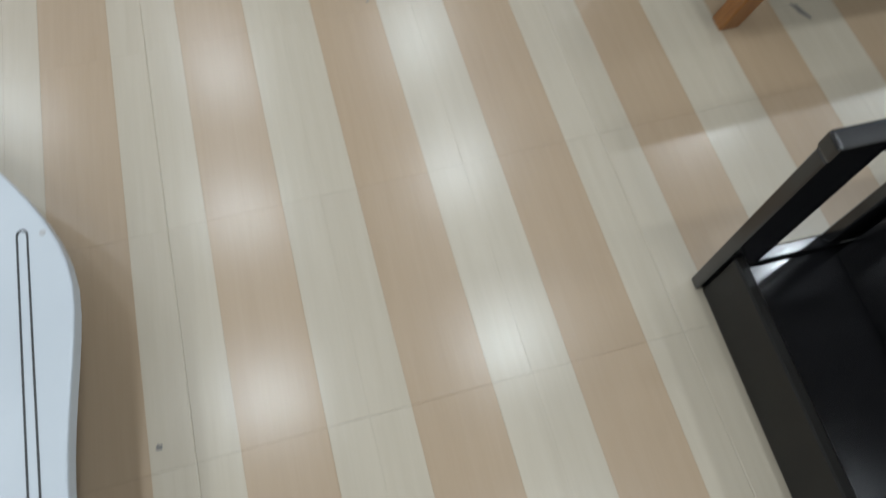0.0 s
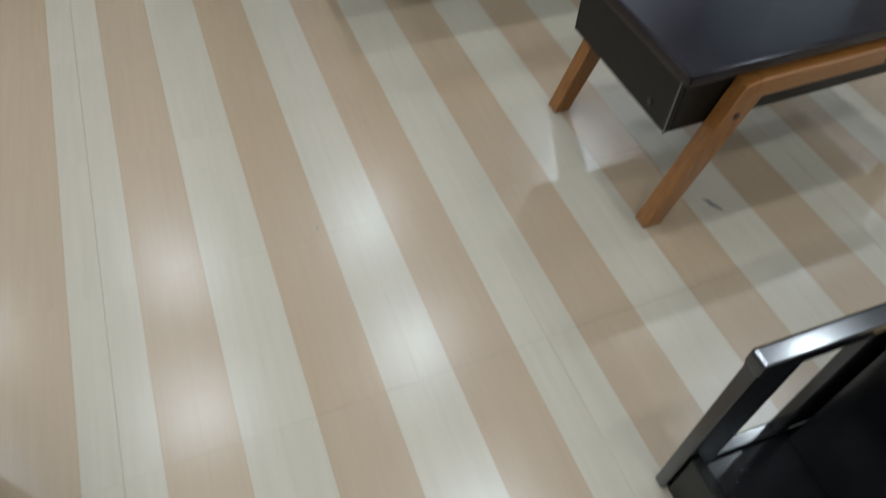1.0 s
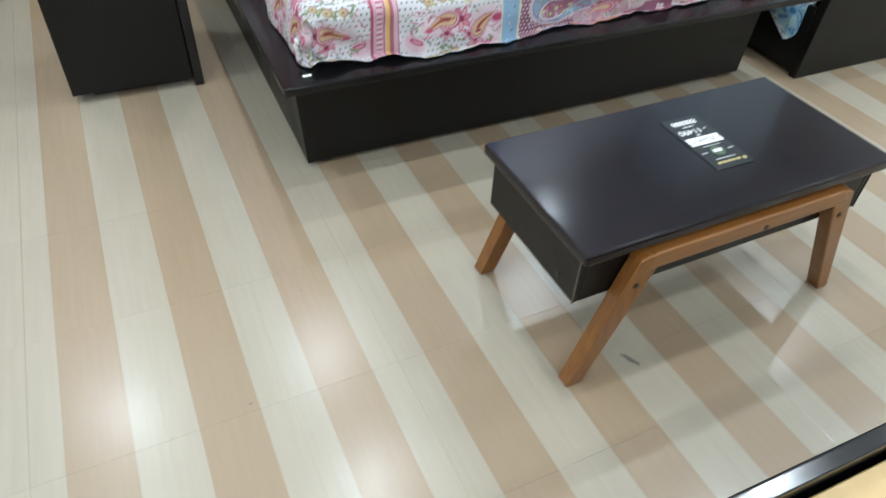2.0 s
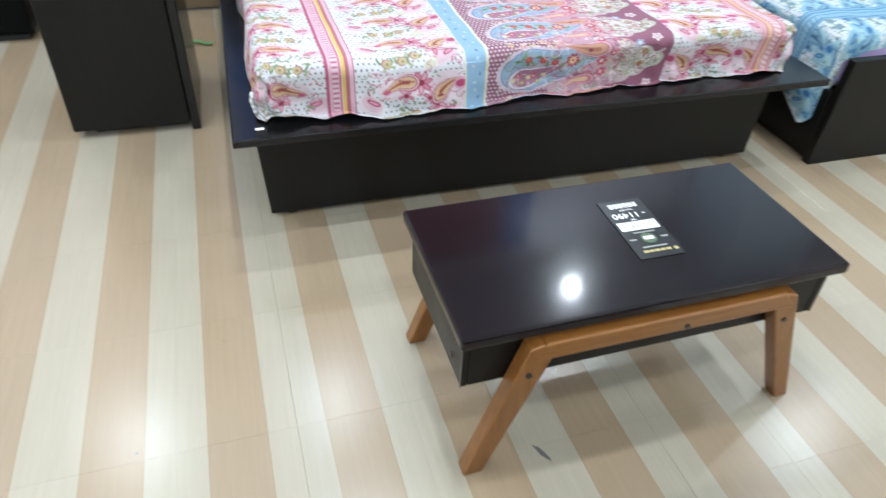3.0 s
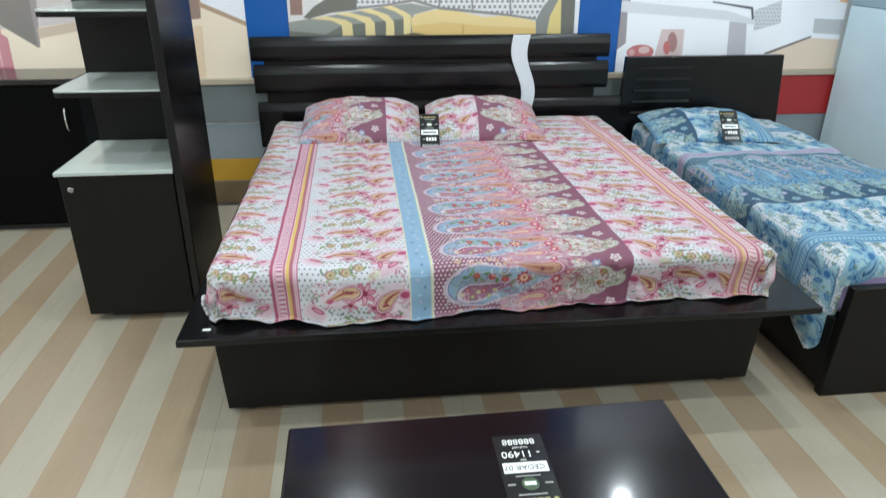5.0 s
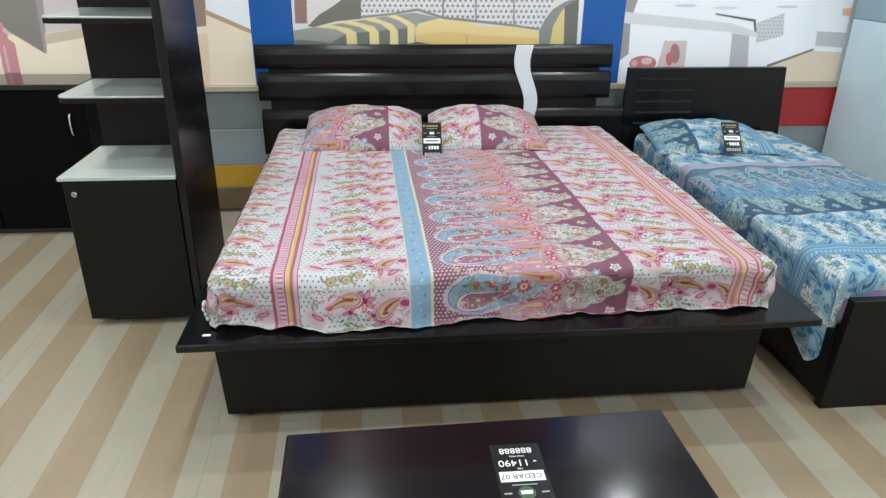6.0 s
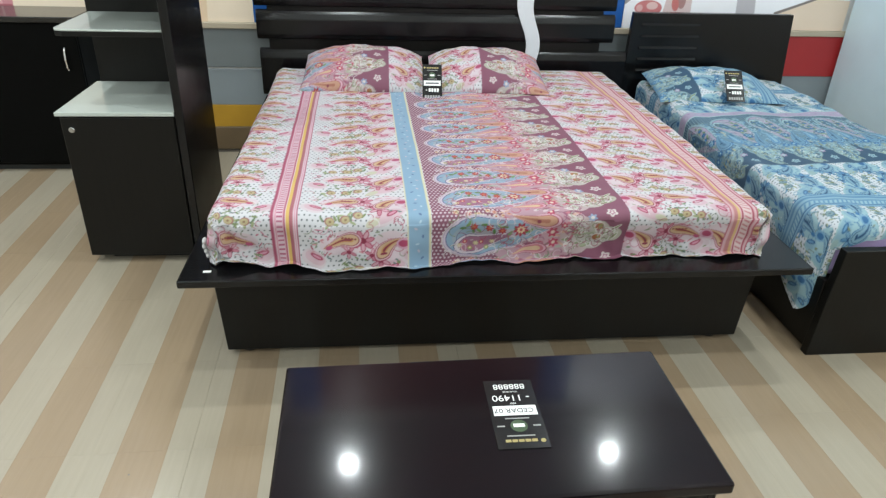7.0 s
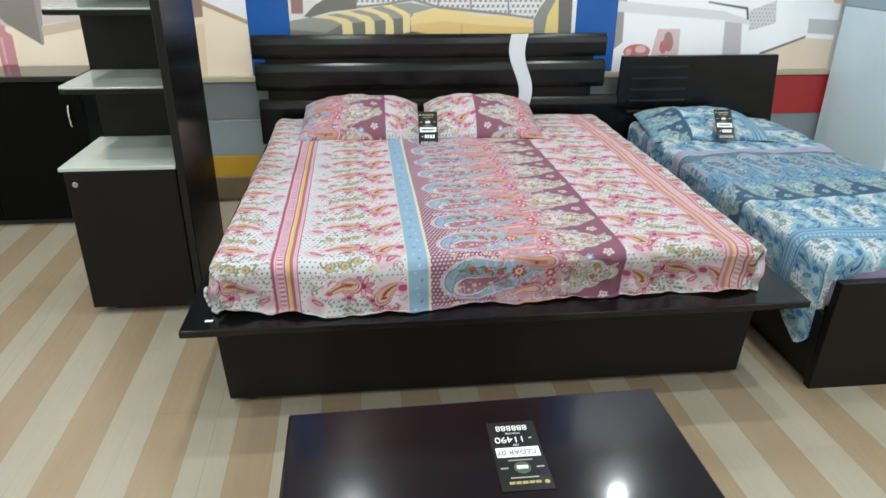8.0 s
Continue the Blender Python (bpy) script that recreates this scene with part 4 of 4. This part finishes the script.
def single_sheet():
    step = 0.0040
    u = np.arange(SX0 - 0.36, SX1 + 0.24, step)
    v = np.arange(-0.32, 1.97, step)
    U, V = np.meshgrid(u, v, indexing="ij")
    # the same cloth as the king sheet in blue, laid across the bed
    p = Print(*np.meshgrid(finer(1.89 - v[::-1]), finer(u - 2.05), indexing="ij"), GROUND)
    paint_king(p)
    C = blue_dyed(p.halved()[::-1].transpose(1, 0, 2))
    X, Y, Z, front, side = drape(U, V + 0.02 * np.sin(5 * U), SX0, SX1, -0.055, 1.95, 0.512, 0.05)
    Z = Z + waves(U, V, ((0.006, 6, 5, 0.3), (0.004, 15, -9, 1.2), (0.003, 5, 27, 2.0), (0.0015, 44, 17, 0.6))) * (Z > 0.47)
    hang = np.clip(side / 0.2, 0, 1)
    X = X + np.where(U < 2.5, -1, 1) * hang * (0.002 + 0.012 * np.sin(V * 9.0 + 1.0) + 0.008 * np.sin(V * 23))
    hem = 0.30 - 0.165 * np.maximum(0, 1 - np.abs(V + 0.02) / 0.22)
    Z = np.where(side > 0, np.maximum(Z, hem + 0.004 * np.sin(V * 30)), Z)
    # the front edge is pushed back over the footboard and shows the mattress end
    rise = np.clip((U - 2.14) / 0.10, 0, 1)
    Z = np.where(front > 0, np.maximum(Z, np.where(U < SX0 + 0.04, 0.14, 0.405 + 0.062 * rise + 0.02 * np.sin(U * 16))), Z)
    return grid_mesh("blue_sheet", np.stack([X, Y, Z], -1), C, COTTON)


single_mattress = thing("mattress", 0, 0, 0, "single mattress under a rumpled blue and white paisley sheet", "mattress")
part("mattress_core", box_bm(SX0 + 0.02, SX1 - 0.02, -0.05, 1.935, 0.30, 0.497, 0.03, 3), MATTRESS_PURPLE, single_mattress, "purple quilted mattress")
bs = new("bedsheet", single_sheet())
bs.parent = single_mattress
tagged(bs, "blue and white paisley printed bedsheet")


pillow(2.415, 1.66, 0.545, 0.70, 0.50, 0.118, 7, -3.0, pillow_print(-0.12, False, 0.62, True), "blue paisley cotton pillow on the single bed", 3.1, "")


# ---- price cards ----
def price_card(m, readable):
    card = thing("price_card", 0, 0, 0, "black printed price card with white lettering and gold mark", "price card", "price cards")
    card.matrix_world = m @ Matrix.Scale(1.07 if readable else 0.88, 4)
    w, h = 0.108, 0.212
    part("card", box_bm(-w / 2, w / 2, -h / 2, h / 2, 0, 0.0016, 0.0004, 1), CARD_BLACK, card)
    z = 0.0016
    def bar(x0, x1, y0, y1, mat, name="print_bar", lift=0.0):
        part(name, box_bm(x0, x1, y0, y1, z + lift, z + lift + 0.0004), mat, card)
    for k in range(5):
        bar(-0.030 + 0.0135 * k, -0.0185 + 0.0135 * k, 0.081, 0.0885, PRINT_GOLD, "gold_mark")
    part("gold_mark", disc_bm(0.0055, z, z + 0.0004, (-0.042, 0.086), 14), PRINT_GOLD, card)
    bar(-0.028, 0.030, 0.069, 0.0725, PRINT_GREY)
    part("emblem", disc_bm(0.018, z, z + 0.0004, (0, 0.042), 24), PRINT_GREEN, card, "round green emblem")
    bar(-0.012, 0.012, 0.036, 0.046, PRINT_WHITE, "emblem_bar", 0.0005)
    bar(-0.046, -0.030, 0.040, 0.044, PRINT_GREY)
    bar(0.030, 0.046, 0.040, 0.044, PRINT_GREY)
    bar(-0.026, 0.026, 0.018, 0.021, PRINT_GREY)
    part("label_strip", box_bm(-0.047, 0.047, -0.020, 0.010, z, z + 0.0006, 0.0002, 1), PRINT_WHITE, card, "white label strip")
    if readable:
        writing("CEDAR 07", 0.019, INK, card, pose(0.002, -0.005, z + 0.0009))
        writing("MRP", 0.007, PRINT_WHITE, card, pose(0, -0.028, z + 0.0003))
        writing("- 11490", 0.027, PRINT_WHITE, card, pose(0.002, -0.046, z + 0.0003))
        writing("YOUR PRICE", 0.006, PRINT_WHITE, card, pose(0, -0.066, z + 0.0003))
        writing("888888", 0.024, PRINT_WHITE, card, pose(0, -0.084, z + 0.0003))
    else:
        bar(-0.036, 0.036, -0.009, -0.002, INK, "writing_bar", 0.0007)
        bar(-0.036, -0.028, -0.048, -0.044, PRINT_WHITE)
        for k in range(4):
            bar(-0.020 + 0.015 * k, -0.009 + 0.015 * k, -0.056, -0.036, PRINT_WHITE)
        for k in range(6):
            bar(-0.042 + 0.0145 * k, -0.031 + 0.0145 * k, -0.094, -0.076, PRINT_GREY)
    return card


TABLE_Z = 0.4435
price_card(pose(0.838, -0.854, TABLE_Z + 0.0005, 0, 0, 180), True)
price_card(pose(0.815, 1.285, 0.650, 52, 0, -2), False)
price_card(pose(2.440, 1.420, 0.606, 45, 0, -6), False)


# ---- coffee table ----
tx, ty = 0.777, -0.874
table = thing("coffee_table", tx, ty, 0, "dark veneered coffee table on angled teak legs", "table", turn=1.2)
part("tabletop", box_bm(-0.469, 0.469, -0.228, 0.228, 0.4135, TABLE_Z, 0.007, 3), TABLE_TOP, table, "glossy dark brown veneered top")
part("apron_front", box_bm(-0.436, 0.436, -0.196, -0.180, 0.270, 0.412, 0.0015, 1), WENGE, table)
part("apron_back", box_bm(-0.436, 0.436, 0.180, 0.196, 0.270, 0.412, 0.0015, 1), WENGE, table)
for s in (-1, 1):
    part("apron_end", box_bm(min(s * 0.437, s * 0.452), max(s * 0.437, s * 0.452), -0.196, 0.196, 0.270, 0.412, 0.0015, 1), WENGE, table)
    part("edge_band", box_bm(min(s * 0.4522, s * 0.454), max(s * 0.4522, s * 0.454), -0.1985, -0.194, 0.270, 0.412), EDGE_BAND, table, "pale laminate edge")
    part("cam_bolt", prism_bm([(s * 0 + 0.008 * math.cos(a * 0.785) - 0.128, 0.008 * math.sin(a * 0.785) + 0.302) for a in range(8)], min(s * 0.452, s * 0.454), max(s * 0.452, s * 0.454), "x"), BOLT, table)
part("apron_bottom", box_bm(-0.430, 0.430, -0.179, 0.179, 0.272, 0.284), WENGE, table)
for s in (-1, 1):
    ya, yb = (-0.241, -0.198) if s < 0 else (0.198, 0.241)
    splay = 0.0 if s < 0 else 0.012
    rail = [(-0.315, 0.352), (-0.285, 0.398), (0.305, 0.398), (0.340, 0.352)]
    part("leg_rail", prism_bm(rail, ya, yb, "y", 0.005, 2), TEAK, table, "teak rail bolted along the apron")
    part("leg", prism_bm([(-0.290, 0.3965), (-0.322, 0.388), (-0.446 - splay, 0.0), (-0.399 - splay, 0.0), (-0.269, 0.351)], ya + 0.001, yb - 0.001, "y", 0.004, 2), TEAK_LEG, table)
    part("leg", prism_bm([(0.307, 0.3965), (0.336, 0.388), (0.465, 0.0), (0.424, 0.0), (0.287, 0.351)], ya + 0.001, yb - 0.001, "y", 0.004, 2), TEAK_LEG, table)
    for bx, bz in ((0.05, 0.365), (-0.318, 0.315), (0.325, 0.315)):
        y0, y1 = (ya - 0.002, ya + 0.004) if s < 0 else (yb - 0.004, yb + 0.002)
        part("bolt", prism_bm([(bx + 0.007 * math.cos(a * 0.628), bz + 0.007 * math.sin(a * 0.628)) for a in range(10)], y0, y1, "y"), BOLT, table)


# ---- tall side unit with glass shelves ----
unit = thing("shelf_unit", -0.47, 0.95, 0, "tall dark dresser unit with cupboard, glass shelves and back panel", "cabinet")
ux, uy = 0.47, -0.95
part("plinth", box_bm(-0.63 + ux, -0.28 + ux, 0.76 + uy, 1.16 + uy, 0.0, 0.040), RUBBER, unit)
part("cupboard_body", box_bm(-0.700 + ux, -0.262 + ux, 0.722 + uy, 1.185 + uy, 0.036, 0.655, 0.003, 1), WENGE, unit)
door = part("door", box_bm(-0.700 + ux, -0.264 + ux, 0.703 + uy, 0.721 + uy, 0.036, 0.652, 0.003, 1), WENGE, unit)
part("knob", prism_bm([(-0.656 + ux + 0.012 * math.cos(a * 0.3927), 0.605 + 0.012 * math.sin(a * 0.3927)) for a in range(16)], 0.684 + uy, 0.7025 + uy, "y", 0.002, 1), CHROME, door, "small round chrome knob")


def shelf(z, x0, y0, y1):
    r = 0.05
    pts = [(-0.262 + ux, y0 + uy), (x0 + 0.04 + ux, y0 + uy), (x0 + 0.012 + ux, y0 + 0.012 + uy), (x0 + ux, y0 + 0.04 + uy), (x0 + 0.0 + ux, y1 + uy), (-0.262 + ux, y1 + uy)]
    part("shelf_board", prism_bm(pts, z - 0.026, z - 0.007, "z", 0.001, 1), WENGE, unit)
    part("glass_top", prism_bm(pts, z - 0.0068, z, "z", 0.001, 1), WHITE_GLASS, unit, "white glass shelf top")


part("glass_top", box_bm(-0.716 + ux, -0.262 + ux, 0.700 + uy, 1.185 + uy, 0.656, 0.672, 0.002, 1), WHITE_GLASS, unit, "white glass counter top")
shelf(0.975, -0.690, 0.770, 1.185)
shelf(1.272, -0.680, 0.750, 1.185)
shelf(1.57, -0.670, 0.750, 1.185)
part("back_panel", box_bm(-0.700 + ux, -0.262 + ux, 1.188 + uy, 1.206 + uy, 0.04, 1.95, 0.002, 1), WENGE, unit)
part("tall_side_panel", box_bm(-0.260 + ux, -0.226 + ux, 0.700 + uy, 1.215 + uy, 0.0, 1.95, 0.003, 1), WENGE_GLOSS, unit, "tall glossy dark side panel")


# ---- black sideboard by the wall ----
side = thing("sideboard", -1.85, 1.95, 0, "long glossy black sideboard against the wall", "cabinet")
part("carcass", box_bm(-1.35, 0.84, -0.135, 0.165, 0.03, 0.815, 0.004, 1), SIDEBOARD_BLACK, side)
part("plinth", box_bm(-1.32, 0.81, -0.12, 0.16, 0.0, 0.03), RUBBER, side)
part("top_board", box_bm(-1.36, 0.85, -0.17, 0.166, 0.8155, 0.845, 0.004, 2), BLACK_GLOSS, side)
for k in range(4):
    xa = -1.35 + k * 0.5475
    dr = part("door", box_bm(xa + 0.002, xa + 0.5455, -0.155, -0.136, 0.05, 0.812, 0.003, 1), SIDEBOARD_BLACK, side)
    hx = xa + 0.50 if k % 2 else xa + 0.05
    if k == 3:
        hx = -1.078 + 1.85
    pts = [(-0.162, 0.570), (-0.174, 0.585), (-0.180, 0.630), (-0.174, 0.675), (-0.162, 0.690), (-0.156, 0.690), (-0.156, 0.684), (-0.168, 0.668), (-0.172, 0.630), (-0.168, 0.592), (-0.156, 0.576), (-0.156, 0.570)]
    part("bow_handle", prism_bm(pts, hx - 0.0037, hx + 0.0037, "x"), CHROME, dr, "curved chrome bow handle")


# ---- low black stand near the camera's start ----
stand = thing("tv_stand", 0.050, -1.652, 0, "low black lacquered stand with slotted end frame and plywood top", "stand")
part("post", box_bm(0.0, 0.084, -0.020, 0.004, 0.0, 0.441, 0.003, 1), BLACK_GLOSS, stand)
part("post", box_bm(1.05, 1.145, -0.020, 0.004, 0.0, 0.441, 0.003, 1), BLACK_GLOSS, stand)
part("top_rail", box_bm(-0.003, 1.149, -0.024, 0.007, 0.4415, 0.476, 0.006, 3), BLACK_GLOSS, stand, "rounded glossy black top rail")
part("rail_lower", box_bm(0.0845, 1.0495, -0.020, 0.004, 0.0, 0.085, 0.003, 1), BLACK_GLOSS, stand)
part("end_panel", box_bm(0.212, 1.0495, -0.019, 0.003, 0.0855, 0.4415, 0.003, 1), BLACK_GLOSS, stand)
part("side_board", box_bm(0.012, 0.032, -0.95, -0.0205, 0.0, 0.142, 0.003, 1), WENGE, stand)
part("bottom_shelf", box_bm(0.0325, 1.13, -0.95, -0.0205, 0.05, 0.070, 0.002, 1), BLACK_GLOSS, stand)
part("inner_panel", box_bm(0.235, 0.253, -0.95, -0.032, 0.0705, 0.415, 0.002, 1), BLACK_GLOSS, stand)
part("inner_panel", box_bm(1.00, 1.018, -0.95, -0.032, 0.0705, 0.415, 0.002, 1), BLACK_GLOSS, stand)
part("plywood_top", box_bm(0.222, 1.04, -0.95, -0.032, 0.4155, 0.434, 0.002, 1), BEECH, stand, "pale varnished plywood top board")


# ---- pale grey low plinth with wavy edge ----
GZ = 0.20
wavy = []
for i in range(33):
    y = -1.10 - i * 0.04
    bulge = -0.950 + 0.008 * math.sin((y + 1.65) * 12.0)
    if y > -1.53:
        bulge -= 1.45 * (y + 1.53) ** 2
    wavy.append((bulge, y))
outline = [(-1.75, -1.06), (-1.28, -1.06)] + wavy + [(-1.75, wavy[-1][1])]
gt = thing("display_plinth", -1.35, -1.7, 0, "low pale blue-grey laminate plinth with wavy edge and black inlay line", "plinth")
gx, gy = 1.35, 1.7
part("top_board", prism_bm([(a + gx, b + gy) for a, b in outline], GZ - 0.028, GZ, "z", 0.004, 2), GREY_BOARD, gt)
part("base", box_bm(-0.35, 0.27, -0.60, 0.45, 0.0, GZ - 0.0285, 0.004, 1), GREY_BOARD, gt)


def loop_line(x0, x1, y0, y1, w):
    bm = bmesh.new()
    r = (x1 - x0) / 2
    cx = (x0 + x1) / 2
    pts = []
    for i in range(13):
        a = math.pi * i / 12
        pts.append((cx + r * math.cos(a), y1 - r + r * math.sin(a)))
    for i in range(13):
        a = math.pi + math.pi * i / 12
        pts.append((cx + r * math.cos(a), y0 + r + r * math.sin(a)))
    inner = [(cx + (x - cx) * (1 - w / r), y - (w if y > (y0 + y1) / 2 else -w)) for x, y in pts]
    k = len(pts)
    pts, inner = ([(x - 0.036 * (y - y1), y) for x, y in ps] for ps in (pts, inner))
    rings = [[bm.verts.new((x, y, z)) for x, y in ps] for ps, z in ((pts, GZ), (pts, GZ + 0.0008), (inner, GZ + 0.0008), (inner, GZ))]
    for a, b in zip(rings, rings[1:]):
        for i in range(k):
            bm.faces.new((a[i], a[(i + 1) % k], b[(i + 1) % k], b[i]))
    return bm


part("inlay_line", loop_line(-1.023 + gx, -1.005 + gx, -2.2 + gy, -1.393 + gy, 0.0030), BOLT, gt, "thin black looped inlay line")
part("dowel_plug", disc_bm(0.005, GZ, GZ + 0.0006, (-0.984 + gx, -1.405 + gy), 12), PRINT_GREY, gt)

# a loose end of green strap behind the bed
strap = bmesh.new()
pts = [(-0.30 + 0.035 * i, 1.60 + 0.02 * math.sin(i * 1.3)) for i in range(5)]
low = [strap.verts.new((x, y - 0.012, 0.004 + 0.010 * abs(math.sin(i)))) for i, (x, y) in enumerate(pts)]
high = [strap.verts.new((x, y + 0.012, 0.004 + 0.012 * abs(math.sin(i)))) for i, (x, y) in enumerate(pts)]
for i in range(4):
    strap.faces.new((low[i], low[i + 1], high[i + 1], high[i]))
ext = bmesh.ops.extrude_face_region(strap, geom=list(strap.faces))
bmesh.ops.translate(strap, verts=[g for g in ext["geom"] if isinstance(g, bmesh.types.BMVert)], vec=(0, 0, 0.003))
so = new("packing_strap", mesh_from("packing_strap", strap, GREEN_WIRE))
tagged(so, "loose strip of green plastic packing strap on the floor", "strap")


# ---- floor boards ----
STRIPE, LENGTH = 0.14175, 0.4275
FLOOR_TURN = 1.2


def board_profile(seam=0.0):
    w, t, g = STRIPE - 0.0001, 0.006, 0.0005 + seam
    return [(0, -t), (0, -0.0002), (0.0003, 0), (w / 2 - g, 0), (w / 2, -0.00008 - seam), (w / 2 + g, 0), (w - 0.0003, 0), (w, -0.0002), (w, -t)]


def board_data(x, y, length, seam=0.0003):
    prof = board_profile(seam)
    k = len(prof)
    verts = [(x + a, y, z) for a, z in prof] + [(x + a, y + length - 0.0004, z) for a, z in prof]
    faces = [(i, i + 1, k + i + 1, k + i) for i in range(k - 1)] + [tuple(range(k))[::-1], tuple(range(k, 2 * k))]
    return verts, [tuple(reversed(f)) for f in faces]


floor = thing("floor", -0.945, -0.6, 0, "glossy floor of alternating cream and tan wood-look strips", "floor", "", "structure", FLOOR_TURN)
board_meshes = {}
for nm, mat, seam in (("cream", CREAM, 0.0003), ("open", CREAM, 0.0012), ("tan", TAN, 0.0)):
    vs, fs = board_data(0, 0, LENGTH, seam)
    me = bpy.data.meshes.new("floor_board")
    me.from_pydata(vs, [], fs)
    me.materials.append(mat)
    board_meshes[nm] = me
rest = {"cream": ([], []), "tan": ([], [])}
for c in range(-25, 45):
    nm = "cream" if c % 2 == 0 else "tan"
    offset = (0.0, 0.0, 0.0, 0.0, 0.0, 0.215, 0.215, 0.0)[(c // 2) % 8] - 0.305
    for r in range(-18, 8):
        x, y = c * STRIPE, r * LENGTH + offset
        wx, wy = x - 0.945, y - 0.6
        if not (X0 + 0.1 < wx < X1 - 0.2 and Y0 + 0.1 < wy < BACK - LENGTH + 0.02):
            continue
        if -1.3 < wx < 1.9 and -2.3 < wy < 1.4 and not (0.15 < wx < 1.7 and wy > 0.1):
            ob = new("floor_board", board_meshes["open" if c in (0, 6, 12) else nm])
            ob.parent = floor
            ob.location = (x, y, 0)
        else:
            vs, fs = board_data(x, y, LENGTH)
            base = len(rest[nm][0])
            rest[nm][0].extend(vs)
            rest[nm][1].extend(tuple(i + base for i in f) for f in fs)
for nm, mat in (("cream", CREAM), ("tan", TAN)):
    me = bpy.data.meshes.new("outer_boards")
    me.from_pydata(rest[nm][0], [], rest[nm][1])
    me.materials.append(mat)
    ob = new("outer_boards", me)
    ob.parent = floor
    tagged(ob, "outer run of " + nm + " floor strips", "", "", "stuff")

# scuffs and specks on the boards
for sx, sy, sa, sb, st in ((0.541, -1.109, 0.030, 0.006, 118), (-0.39, -0.87, 0.004, 0.003, 0), (-0.905, -1.72, 0.006, 0.005, 20), (-0.18, -0.55, 0.003, 0.002, 0), (1.52, -0.42, 0.003, 0.002, 0)):
    scuff = new("scuff_mark", mesh_from("scuff_mark", prism_bm([(sa * math.cos(i * 0.5236) * (1 + 0.25 * math.sin(i * 2.7)), sb * math.sin(i * 0.5236) * (1 + 0.3 * math.cos(i * 1.9))) for i in range(12)], 0.0002, 0.0007), SCUFF))
    scuff.parent = floor
    scuff.matrix_world = pose(sx, sy, 0, 0, 0, st)
